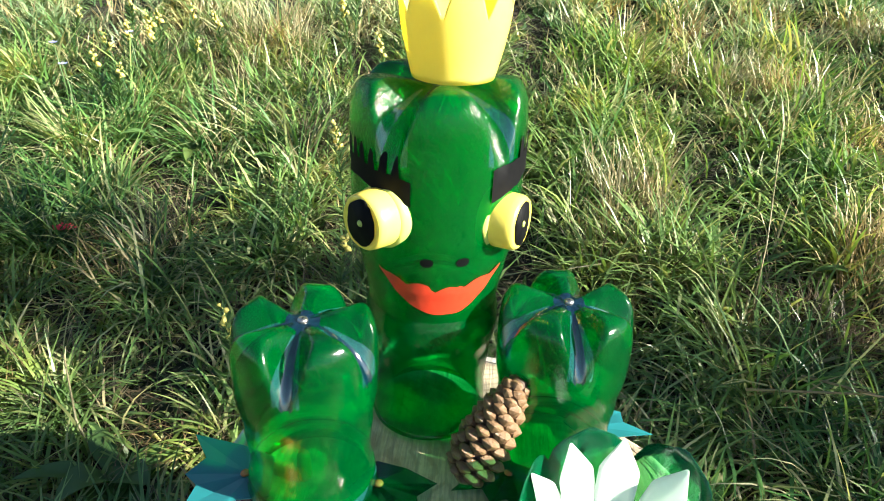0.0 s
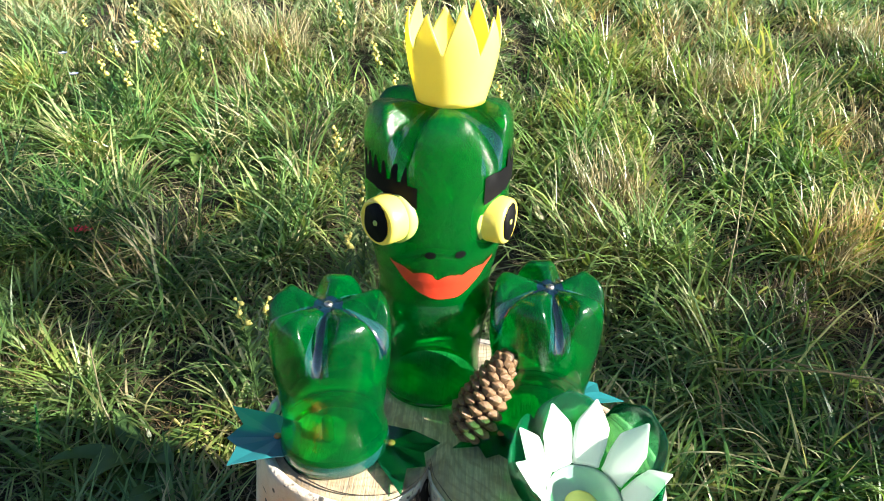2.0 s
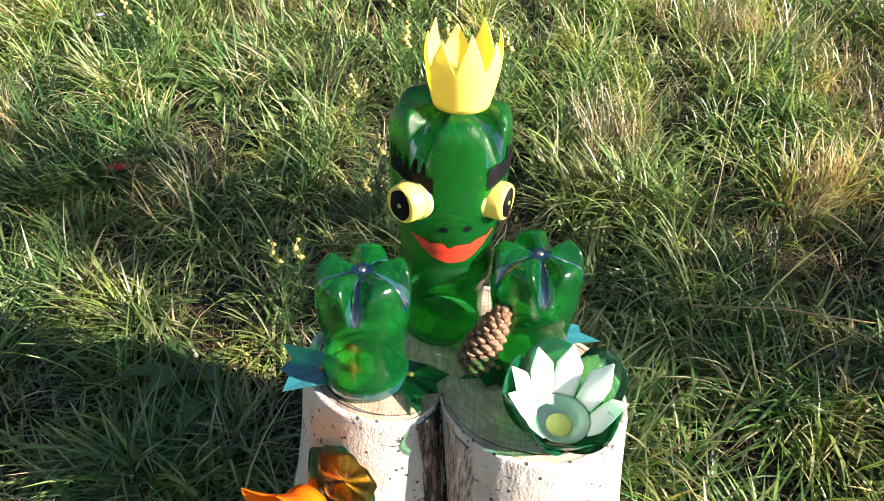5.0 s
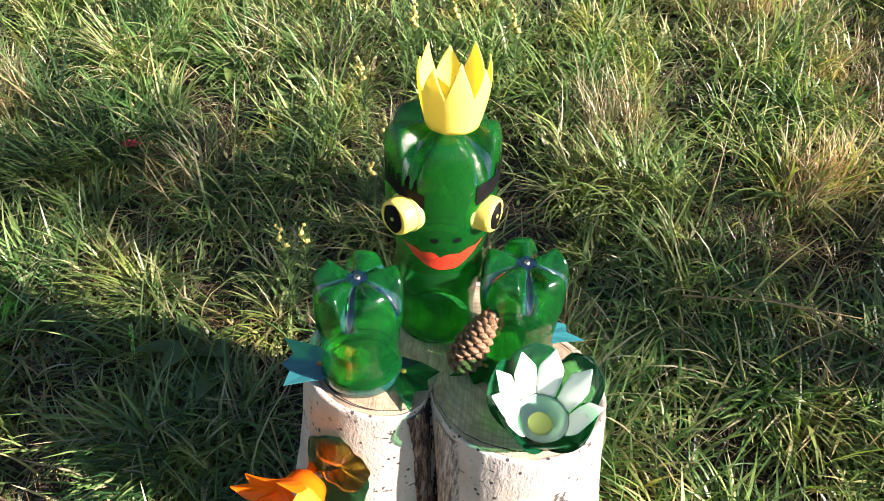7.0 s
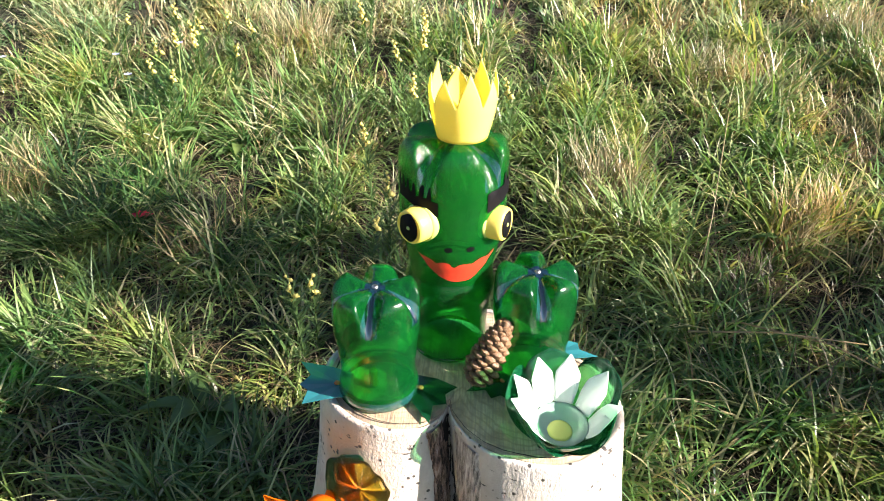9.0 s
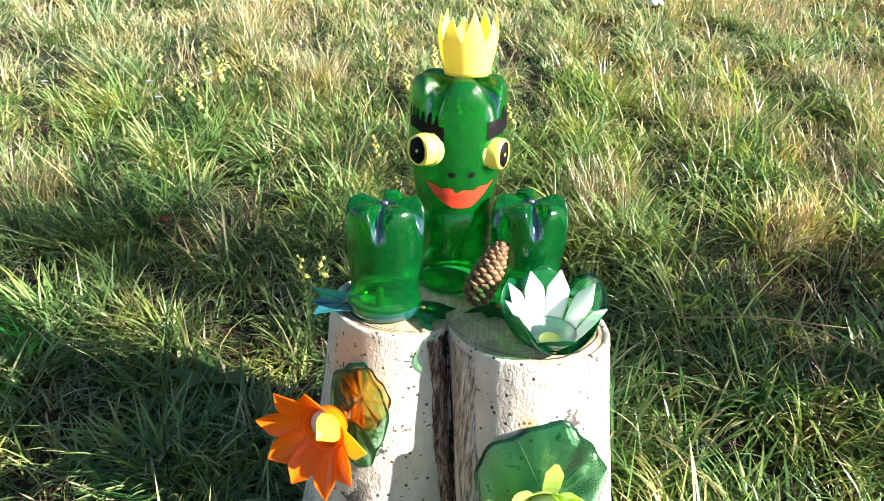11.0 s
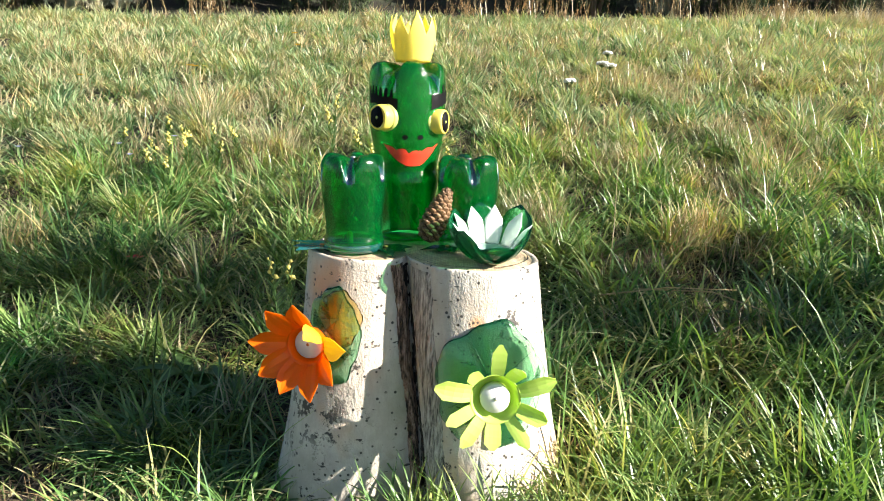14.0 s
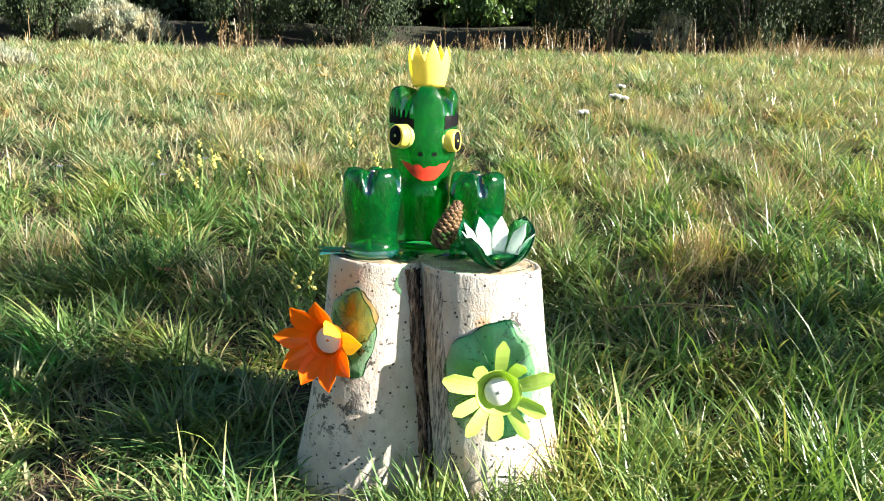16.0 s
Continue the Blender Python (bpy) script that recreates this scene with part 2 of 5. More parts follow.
col = m.mix(m.ramp(ring.outputs[0], (0.3, (0, 0, 0)), (0.9, (0.4, 0.4, 0.4))), col, (0.24, 0.16, 0.09))
col = m.mix(m.ramp(marks, (0.40, (0.55, 0.55, 0.55)), (0.60, (0, 0, 0))), col, (0.25, 0.21, 0.17))
WOOD = m.done(m.principled(col, 0.75, m.bump(marks, 0.5, 0.002)))

# soil with thatch
m = Mat("soil_and_thatch")
big = m.noise(5.0, 5.0, 0.6)
fine = m.noise(120.0, 5.0, 0.7)
col = m.ramp(fine, (0.35, (0.008, 0.006, 0.004)), (0.55, (0.026, 0.019, 0.012)), (0.72, (0.075, 0.056, 0.035)))
col = m.mix(m.ramp(big, (0.40, (0, 0, 0)), (0.62, (0.8, 0.8, 0.8))), col, (0.024, 0.034, 0.012))
SOIL = m.done(m.principled(col, 0.95, m.bump(fine, 0.8, 0.02)))


def blade_material(name, stops, through, fac, patch, rough=0.38, by_tone=False):
    """Grass: every blade takes its own colour, or its tussock's tone, and patches of the meadow lean to straw."""
    m = Mat(name)
    island = m.n("ShaderNodeNewGeometry").outputs["Random Per Island"]
    if by_tone:
        own = m.n("ShaderNodeAttribute")
        own.attribute_name = "tone"
        island = own.outputs["Fac"]
    c = m.ramp(island, *stops)
    c = m.mix(m.ramp(m.noise(1.6, 3.0), (0.42, (0, 0, 0)), (0.66, (0.5, 0.5, 0.5))), c, patch)
    c = m.mix(1.0, c, m.ramp(m.noise(6.0, 3.0), (0.36, (0.70, 0.84, 0.80)), (0.5, (1, 1, 1)), (0.66, (1.28, 1.10, 0.86))), "MULTIPLY")
    c = m.mix(m.noise(30.0, 2.0), c, m.mix(1.0, c, (0.68, 0.72, 0.66), "MULTIPLY"))
    t = m.mix(1.0, c, through, "MULTIPLY")
    return m.done(m.leafy(c, t, fac, rough))


GRASS = blade_material("grass_blades", ((0.0, (0.014, 0.056, 0.022)), (0.25, (0.042, 0.135, 0.042)), (0.48, (0.115, 0.255, 0.070)), (0.70, (0.28, 0.40, 0.135)), (0.84, (0.50, 0.47, 0.25)), (1.0, (0.70, 0.62, 0.42))), (1.2, 1.25, 0.55), 0.34, (0.26, 0.35, 0.12), 0.36, True)
# paler, less contrasted copy of GRASS for the middle and far meadow
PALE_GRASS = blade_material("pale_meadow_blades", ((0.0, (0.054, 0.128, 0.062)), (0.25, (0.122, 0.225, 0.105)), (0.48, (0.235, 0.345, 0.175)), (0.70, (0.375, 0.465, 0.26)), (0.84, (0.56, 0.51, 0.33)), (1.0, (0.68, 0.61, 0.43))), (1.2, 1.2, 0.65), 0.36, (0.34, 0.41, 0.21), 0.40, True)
STRAW = blade_material("dry_blades", ((0.0, (0.26, 0.19, 0.10)), (0.4, (0.43, 0.35, 0.21)), (0.75, (0.58, 0.50, 0.32)), (1.0, (0.70, 0.63, 0.45))), (1.0, 0.9, 0.65), 0.25, (0.42, 0.36, 0.21))
THATCH = blade_material("old_thatch", ((0.0, (0.05, 0.036, 0.024)), (0.6, (0.17, 0.13, 0.085)), (1.0, (0.40, 0.32, 0.22))), (1.0, 0.9, 0.6), 0.15, (0.12, 0.09, 0.05))
WEED = blade_material("weed_leaves", ((0.0, (0.06, 0.125, 0.04)), (0.5, (0.10, 0.18, 0.06)), (1.0, (0.17, 0.25, 0.09))), (1.2, 1.3, 0.6), 0.3, (0.15, 0.22, 0.08))
GREY_LEAF = blade_material("silvery_leaves", ((0.0, (0.26, 0.28, 0.20)), (0.5, (0.40, 0.41, 0.31)), (1.0, (0.55, 0.54, 0.43))), (1.0, 1.0, 0.8), 0.25, (0.42, 0.42, 0.32))
FRESH_LEAF = blade_material("fresh_leaves", ((0.0, (0.06, 0.125, 0.04)), (0.5, (0.12, 0.22, 0.07)), (1.0, (0.22, 0.32, 0.13))), (1.2, 1.3, 0.6), 0.3, (0.15, 0.24, 0.09))
SHRUB_LEAF = blade_material("shrub_leaves", ((0.0, (0.008, 0.018, 0.007)), (0.55, (0.026, 0.052, 0.016)), (1.0, (0.090, 0.135, 0.045))), (1.2, 1.3, 0.6), 0.06, (0.035, 0.058, 0.018), 0.75)
DRY_STALK = blade_material("brown_stalks", ((0.0, (0.20, 0.12, 0.06)), (0.6, (0.40, 0.27, 0.15)), (1.0, (0.56, 0.43, 0.27))), (1.0, 0.9, 0.6), 0.15, (0.28, 0.18, 0.10))
FLOWER_YELLOW = skin("pale_yellow_petals", (0.80, 0.70, 0.22), (0.8, 0.7, 0.2), 0.35, 0.5, 0.2, 90.0)
FLOWER_GOLD = skin("golden_petals", (0.82, 0.52, 0.03), (0.8, 0.5, 0.02), 0.35, 0.5, 0.1)
FLOWER_WHITE = skin("white_petals", (0.80, 0.80, 0.76), (0.7, 0.7, 0.65), 0.35, 0.5, 0.05)
FLOWER_BLUE = skin("blue_petals", (0.42, 0.46, 0.75), (0.4, 0.4, 0.8), 0.35, 0.5, 0.1)
FLOWER_RED = skin("red_petals", (0.80, 0.06, 0.12), (0.9, 0.10, 0.15), 0.35, 0.5, 0.1)
WOODY = skin("shrub_wood", (0.10, 0.075, 0.05), (0, 0, 0), 0.02, 0.8, 0.4)


# ---------------------------------------------------------------- mesh helpers
def mesh_of(name, bm, material, smooth=True):
    me = bpy.data.meshes.new(name)
    bmesh.ops.recalc_face_normals(bm, faces=bm.faces)
    bm.to_mesh(me)
    bm.free()
    me.materials.append(material)
    if smooth:
        me.polygons.foreach_set("use_smooth", [True] * len(me.polygons))
    return me


def part(name, bm, material, parent, label="", smooth=True):
    ob = new(name, bm if isinstance(bm, bpy.types.Mesh) else mesh_of(name, bm, material, smooth))
    ob.parent = parent
    return tagged(ob, label)


def thing(name, place, label, category, group=""):
    ob = new(name)
    ob.empty_display_size = 0.02
    ob.location = place
    return tagged(ob, label, category, group)


def sheet(rows, closed=False, bm=None):
    """A skin over rows of points; closed: each row joins up with itself."""
    bm = bm or bmesh.new()
    vs = [[bm.verts.new(p) for p in row] for row in rows]
    for a, b in zip(vs, vs[1:]):
        n = len(a)
        for i in range(n if closed else n - 1):
            j = (i + 1) % n
            bm.faces.new((a[i], a[j], b[j], b[i]))
    return bm


def lathe(profile, seg=48, bm=None, caps=True):
    rows = [[(r * math.cos(2 * math.pi * k / seg), r * math.sin(2 * math.pi * k / seg), z) for k in range(seg)] for r, z in profile]
    bm = bm or bmesh.new()
    vs = [[bm.verts.new(p) for p in row] for row in rows]
    for a, b in zip(vs, vs[1:]):
        for i in range(seg):
            bm.faces.new((a[i], a[(i + 1) % seg], b[(i + 1) % seg], b[i]))
    if caps:
        bm.faces.new(vs[0][::-1])
        bm.faces.new(vs[-1])
    return bm


def thicken(bm, t):
    bmesh.ops.recalc_face_normals(bm, faces=bm.faces)
    bmesh.ops.solidify(bm, geom=bm.faces[:], thickness=t)
    return bm


def turned(bm, m):
    bmesh.ops.transform(bm, matrix=m, verts=bm.verts)
    return bm


def tube(points, radii, seg=6, bm=None):
    """A round rod along points, with a radius at each."""
    bm = bm or bmesh.new()
    rings = []
    for i, p in enumerate(points):
        p = Vector(p)
        d = (Vector(points[min(i + 1, len(points) - 1)]) - Vector(points[max(i - 1, 0)])).normalized()
        q = d.to_track_quat("Z", "Y")
        rings.append([bm.verts.new(p + q @ Vector((radii[i] * math.cos(2 * math.pi * k / seg), radii[i] * math.sin(2 * math.pi * k / seg), 0))) for k in range(seg)])
    for a, b in zip(rings, rings[1:]):
        for k in range(seg):
            bm.faces.new((a[k], a[(k + 1) % seg], b[(k + 1) % seg], b[k]))
    bm.faces.new(rings[0][::-1])
    bm.faces.new(rings[-1])
    return bm


def smoothstep(a, b, v):
    v = min(1.0, max(0.0, (v - a) / (b - a)))
    return v * v * (3 - 2 * v)


def lerp_profile(profile, z):
    """r at z of a profile of (r, z) with rising z."""
    for (r0, z0), (r1, z1) in zip(profile, profile[1:]):
        if z <= z1:
            k = smoothstep(0, 1, (z - z0) / (z1 - z0)) if z1 > z0 else 0
            return r0 + (r1 - r0) * max(0.0, k)
    return profile[-1][0]


# ---------------------------------------------------------------- ground
def ground_z(x, y):
    """Height of the meadow, which climbs away from the stump; works on numbers and arrays."""
    side = 0.08 * 1.5 * np.tanh(x / 1.5) / (1 + (y / 2.5) ** 2)
    rise = np.where(y > 0, 0.26 * 8 * np.tanh(y / 8), 0.05 * y)
    bumps = 0.010 * np.sin(5.1 * x + 1.3) * np.cos(4.3 * y) + 0.018 * np.sin(1.9 * x - 0.7) * np.sin(2.3 * y + 0.4)
    bank = np.clip((y - 5.6) / 0.8, 0, 1)
    return -0.022 + side + rise + bumps + 0.22 * bank * bank * (3 - 2 * bank)


def axis_steps(near, far, fine, growth):
    steps, v, d = [0.0], 0.0, fine
    while v < far:
        if v > near:
            d *= growth
        v += d
        steps.append(v)
    return [-s for s in steps[:0:-1]] + steps


xs, ys = axis_steps(4.0, 400.0, 0.10, 1.35), axis_steps(5.0, 400.0, 0.10, 1.35)
tagged(part("ground", sheet([[(x, y, float(ground_z(x, y))) for x in xs] for y in ys]), SOIL, None), "brown soil with matted dry thatch under meadow grass", "ground", kind="structure")


# ---------------------------------------------------------------- tree stump
STUMP_TOP = 0.340


def stump_point(phi, z):
    """The bark at an angle and height: three grown-together stems that flare to the roots."""
    down = max(0.0, 1 - z / STUMP_TOP)
    ox, oy = 0.0, -0.012
    d = Vector((math.cos(phi), math.sin(phi)))
    best = []
    for cx, cy, r in ((-0.080 - 0.013 * down, -0.022, 0.0885 + 0.020 * down), (0.0745 + 0.006 * down, -0.045 - 0.008 * down, 0.0975 + 0.022 * down), (0.004, 0.030, 0.094 + 0.035 * down)):
        e = Vector((ox - cx, oy - cy))
        b = e.dot(d)
        disc = b * b - (e.dot(e) - r * r)
        if disc > 0:
            best.append(-b + math.sqrt(disc))
    r = max(best)
    k = sum(math.exp(140 * (v - r)) for v in best)
    r += math.log(k) / 140 - 0.002
    r *= 1 + 0.11 * down ** 1.8
    x, y = ox + r * d.x, oy + r * d.y
    gx = -0.027 + 0.030 * down
    x += 0.022 * down * math.exp(-((x - gx) / 0.07) ** 2) * (1 if y < 0 else 0)
    cleft = math.exp(-((x - gx) / 0.010) ** 2) * smoothstep(0.0, -0.06, y)
    y += 0.008 * cleft + 0.020 * math.exp(-((x - gx - 0.005) / 0.0035) ** 2) * smoothstep(0.0, -0.06, y)
    w = 0.0025 * noise.noise(Vector((x * 18, y * 18, z * 9))) + 0.0010 * noise.noise(Vector((x * 70, y * 70, z * 30)))
    x, y = x + w * d.x, y + w * d.y
    return Vector((x, y, z))


def top_tilt(x):
    """The saw cut drops a little to one side."""
    return -0.030 * (x + 0.15) - 0.0


stump = thing("tree_stump", (0, 0, 0), "pale spotted double-stemmed tree stump standing in meadow grass", "stump")
SEG = 320
phis = [2 * math.pi * k / SEG for k in range(SEG)]
levels = [-0.12, -0.06, -0.03, 0.0, 0.02, 0.04, 0.06, 0.08, 0.10, 0.12, 0.14, 0.16, 0.18, 0.20, 0.22, 0.24, 0.26, 0.28, 0.30, 0.315, 0.326, 0.333, 0.337]
rows = []
for z in levels:
    row = []
    for p in phis:
        q = stump_point(p, z)
        q.z += top_tilt(q.x) * max(0.0, z / STUMP_TOP)
        row.append(q)
    rows.append(row)
rim = rows[-1]
axis = Vector((0, -0.012, 0))


def inset(q, f, dz):
    v = Vector((axis.x + (q.x - axis.x) * f, axis.y + (q.y - axis.y) * f, 0))
    v.z = STUMP_TOP + top_tilt(v.x) + dz
    return v


rows.append([inset(q, 0.990, -0.0005) for q in rim])
rows.append([inset(q, 0.965, 0.0) for q in rim])
rows.append([inset(q, 0.945, -0.0022) for q in rim])
part("bark", sheet(rows, True), BARK, stump, "pale cream bark with dark corky dots")
wood = [[inset(q, f, -0.0020 + 0.0022 * smoothstep(0.945, 0.90, f) + 0.0012 * noise.noise(Vector((q.x * f * 30, q.y * f * 30, 2)))) for q in rim] for f in (0.945, 0.93, 0.90, 0.80, 0.65, 0.5, 0.35, 0.2, 0.08)]
bm = sheet(wood, True)
bm.verts.ensure_lookup_table()
bm.faces.new(bm.verts[-SEG:])
part("sawn_top", bm, WOOD, stump, "weathered sawn wood with growth rings")
ring = []
for lo, hi in ((-0.5, 0.0), (0.5, 0.0)):
    ring.append([inset(q, 0.908 + 0.006 * noise.noise(Vector((q.x * 40, q.y * 40, 5))) + 2 * lo * (0.0045 + 0.006 * max(0.0, noise.noise(Vector((q.x * 55, q.y * 55, 9))))), 0.0022) for q in rim])
part("cambium_ring", sheet(ring, True), CRACK, stump, "dark gap between bark and wood")


def fissure_strip(x0, x1, z_from, z_to, lift, seed):
    """A rough strip of split bark lying in the cleft."""
    rng, rows = random.Random(seed), []
    for k in range(60):
        z = z_from + (z_to - z_from) * k / 59
        down = max(0.0, 1 - z / STUMP_TOP)
        mid = -0.027 + 0.033 * down + 0.0015 * math.sin(40 * z + seed)
        row = []
        for j in range(11):
            x = mid + x0 + (x1 - x0) * j / 10 + rng.uniform(-0.0008, 0.0008)
            phi = math.atan2(-0.10 + 0.012, x)
            for _ in range(6):
                q = stump_point(phi, z)
                phi += (x - q.x) * 8.0
            edge = 1 - abs(j / 5 - 1) ** 3
            q.y -= lift * edge * (0.5 + 1.1 * abs(noise.noise(Vector((x * 210, 3.0, z * 38 + seed))))) - 0.0015 * (1 - edge)
            q.z += top_tilt(q.x) * z / STUMP_TOP
            row.append(q)
        rows.append(row)
    return sheet(rows)


part("bark_fissure", fissure_strip(-0.015, 0.002, 0.0, 0.333, 0.007, 3), FISSURE, stump, "black and rust-brown split bark")
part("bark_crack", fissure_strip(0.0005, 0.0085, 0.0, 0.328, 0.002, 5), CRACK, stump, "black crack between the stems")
part("bark_fissure", fissure_strip(0.009, 0.042, 0.0, 0.330, 0.003, 8), FURROW, stump, "grey furrowed bark")


# ---------------------------------------------------------------- bottles
def rounded(pts, fine=4):
    """More points along the same curve, without corners."""
    out = []
    for i in range(len(pts) - 1):
        a, b, c, d = (pts[max(0, min(len(pts) - 1, i + k))] for k in (-1, 0, 1, 2))
        for k in range(fine):
            t = k / fine
            out.append(tuple(0.5 * (2 * q + (r - p) * t + (2 * p - 5 * q + 4 * r - s) * t * t + (3 * q - p - 3 * r + s) * t ** 3) for p, q, r, s in zip(a, b, c, d)))
    return out + [pts[-1]]


def petaloid_rows(R, z_wall, height, lobes, seg, turn):
    """Rows from the wall up over the five-footed base of an upturned bottle to its middle; narrow channels part the feet."""
    foot = ((1.0, 0.0), (1.0, 0.32), (0.995, 0.58), (0.96, 0.80), (0.875, 0.945), (0.75, 1.0), (0.60, 1.0), (0.45, 0.97), (0.30, 0.92), (0.17, 0.885), (0.06, 0.88))
    vall = ((1.0, 0.0), (0.985, 0.07), (0.94, 0.20), (0.87, 0.35), (0.79, 0.48), (0.69, 0.59), (0.57, 0.69), (0.44, 0.77), (0.30, 0.835), (0.17, 0.872), (0.06, 0.88))
    rows, count = [], len(rounded(foot))
    for j, ((fr, fz), (vr, vz)) in enumerate(zip(rounded(foot), rounded(vall))):
        row, u = [], j / (count - 1)
        for k in range(seg):
            phi = 2 * math.pi * k / seg
            d = 1 - abs(((phi - turn) * lobes / (2 * math.pi) + 0.5) % 1.0 - 0.5) * 2
            w = smoothstep(0.03 + 0.08 * u, min(0.85, 0.20 + 1.1 * u), d)
            r, z = R * (vr + (fr - vr) * w), z_wall + height * (vz + (fz - vz) * w)
            row.append((r * math.cos(phi), r * math.sin(phi), z))
        rows.append(row)
    return rows


def bottle_shell(profile, R, z_wall, height, turn, seg=120):
    rows = [[(r * math.cos(2 * math.pi * k / seg), r * math.sin(2 * math.pi * k / seg), z) for k in range(seg)] for r, z in profile]
    rows += petaloid_rows(R, z_wall, height, 5, seg, turn)
    bm = sheet(rows, True)
    bm.verts.ensure_lookup_table()
    bm.faces.new(bm.verts[-seg:])
    for face in bm.faces:
        c = face.calc_center_median()
        r = math.hypot(c.x, c.y)
        rise = (c.z - z_wall) / height
        d = 1 - abs(((math.atan2(c.y, c.x) - turn) * 5 / (2 * math.pi) + 0.5) % 1.0 - 0.5) * 2
        # hub and channel floors: thick plastic with sky blue in its colour
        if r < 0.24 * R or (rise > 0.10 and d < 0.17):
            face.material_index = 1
        # pale strips beside the channels stand in for sky reflections
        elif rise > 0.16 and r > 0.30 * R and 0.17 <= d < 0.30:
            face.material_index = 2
    return bm


def fine_profile(coarse, steps=40):
    z0, z1 = coarse[0][1], coarse[-1][1]
    return [(lerp_profile(coarse, z0 + (z1 - z0) * k / steps), z0 + (z1 - z0) * k / steps) for k in range(steps)]


LEG_R = 0.0455
LEG_PROFILE = [(0.0405, 0.0), (0.0430, 0.004), (0.0430, 0.012), (0.0402, 0.024), (0.0400, 0.034), (0.0420, 0.060), (0.0452, 0.085), (LEG_R, 0.094)]
leg = thing("upturned_bottle", (-0.098, -0.046, STUMP_TOP + 0.001), "upturned short green soda bottle with five-lobed base on stump", "bottle", "green bottles")
part("shell", bottle_shell(fine_profile(LEG_PROFILE), LEG_R, 0.094, 0.042, radians(90), 140), GREEN_PET, leg)
for extra in (BASE_PET, GLINT_PET):
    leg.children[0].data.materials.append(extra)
part("base_screw", turned(lathe([(0.0, 0.0), (0.0035, 0.0), (0.0030, 0.0016), (0.0008, 0.0020)], 12, caps=False), pose(0, 0, 0.1308)), SCREW, leg, "small metal screw head")
# cut rim of the bottle; its pale colour paints a reflection
part("rim", lathe([(0.0405, 0.0), (0.0436, 0.0008), (0.0440, 0.005), (0.0430, 0.0115), (0.0418, 0.0160)], 96, caps=False), GLINT_PET, leg, "cut rim coloured as a pale reflection")
leg_b = copy_thing(leg, pose(0.068, 0.006, STUMP_TOP - 0.004, 0, 0, 8))

HEAD = Vector((-0.0260, 0.0430, 0.0))
BODY_PROFILE = [(0.0425, 0.0), (0.0435, 0.004), (0.0425, 0.030), (0.0445, 0.065), (0.0480, 0.083), (0.0492, 0.090), (0.0482, 0.098), (0.0462, 0.105), (0.0440, 0.111), (0.0425, 0.116)]
body = thing("cut_bottle", (HEAD.x, HEAD.y, STUMP_TOP + 0.001), "green soda bottle middle carrying another upturned bottle", "bottle", "green bottles")
rows = [[(r * math.cos(2 * math.pi * k / 96), r * math.sin(2 * math.pi * k / 96), z) for k in range(96)] for r, z in fine_profile(BODY_PROFILE, 44)]
part("shell", sheet(rows, True), GREEN_PET, body)
part("rim", lathe([(0.0428, 0.0), (0.0442, 0.001), (0.0442, 0.0035), (0.0434, 0.0045)], 96, caps=False), GREEN_PET, body)

HEAD_Z = STUMP_TOP + 0.118
HEAD_R = 0.0575
HEAD_PROFILE = [(0.0452, -0.014), (0.0462, -0.008), (0.0472, 0.0), (0.0484, 0.006), (0.0508, 0.018), (0.0537, 0.034), (0.0567, 0.055), (HEAD_R, 0.075), (HEAD_R, 0.096)]
FACE = radians(-79.0)
head = thing("tall_upturned_bottle", (HEAD.x, HEAD.y, HEAD_Z), "upturned green soda bottle with cap eyes and painted mouth", "bottle", "green bottles")
head_bm = bottle_shell(fine_profile(HEAD_PROFILE), HEAD_R, 0.096, 0.052, FACE, 160)
head_tree = BVHTree.FromBMesh(head_bm)
part("shell", head_bm, HEAD_PET, head)
for extra in (HEAD_PET, GLINT_PET):
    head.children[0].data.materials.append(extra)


def on_head(u, z, lift=0.0008):
    """A point on the head's wall, u metres round from the face's middle."""
    phi = FACE + u / 0.052
    d = Vector((math.cos(phi), math.sin(phi), 0))
    hit, n, _, _ = head_tree.ray_cast(Vector((0, 0, z)) + d * 0.2, -d)
    return Vector((0, 0, z)) + d * ((hit - Vector((0, 0, z))).dot(d) + lift) if hit else Vector((0, 0, z)) + d * (HEAD_R + lift)


def paint_patch(u0, u1, low, high, cols, rows, lift=0.0008):
    """Paint between two edges, each a height over u from 0 to 1; thick enough to stand proud."""
    return sheet([[on_head(u0 + (u1 - u0) * i / cols, low(i / cols) + (high(i / cols) - low(i / cols)) * j / rows, lift) for i in range(cols + 1)] for j in range(rows + 1)])


rng = random.Random(5)
wobbles = [rng.uniform(-1, 1) for _ in range(80)]


def wob(s, f, amp):
    k = s * f
    i = int(k)
    return amp * (wobbles[i % 80] * (1 - (k - i)) + wobbles[(i + 1) % 80] * (k - i))


# the mouth: a red sickle with a ragged upper lip
MZ = STUMP_TOP + 0.117 - HEAD_Z


def mouth_low(s):
    c = abs(2 * s - 1)
    return MZ - 0.0015 + 0.0325 * c ** 2.2 + wob(s, 9, 0.0010)


def mouth_high(s):
    c = abs(2 * s - 1)
    return max(mouth_low(s) + 0.0012, MZ + 0.0225 + 0.0115 * c ** 2.6 + 0.0042 * abs(math.sin(s * 14)) * (1 - c ** 4) - 0.002 - 0.002 * (1 if 0.40 < s < 0.62 else 0))


part("mouth", paint_patch(-0.043, 0.043, mouth_low, mouth_high, 60, 6, 0.0012), RED_PAINT, head, "red painted mouth")
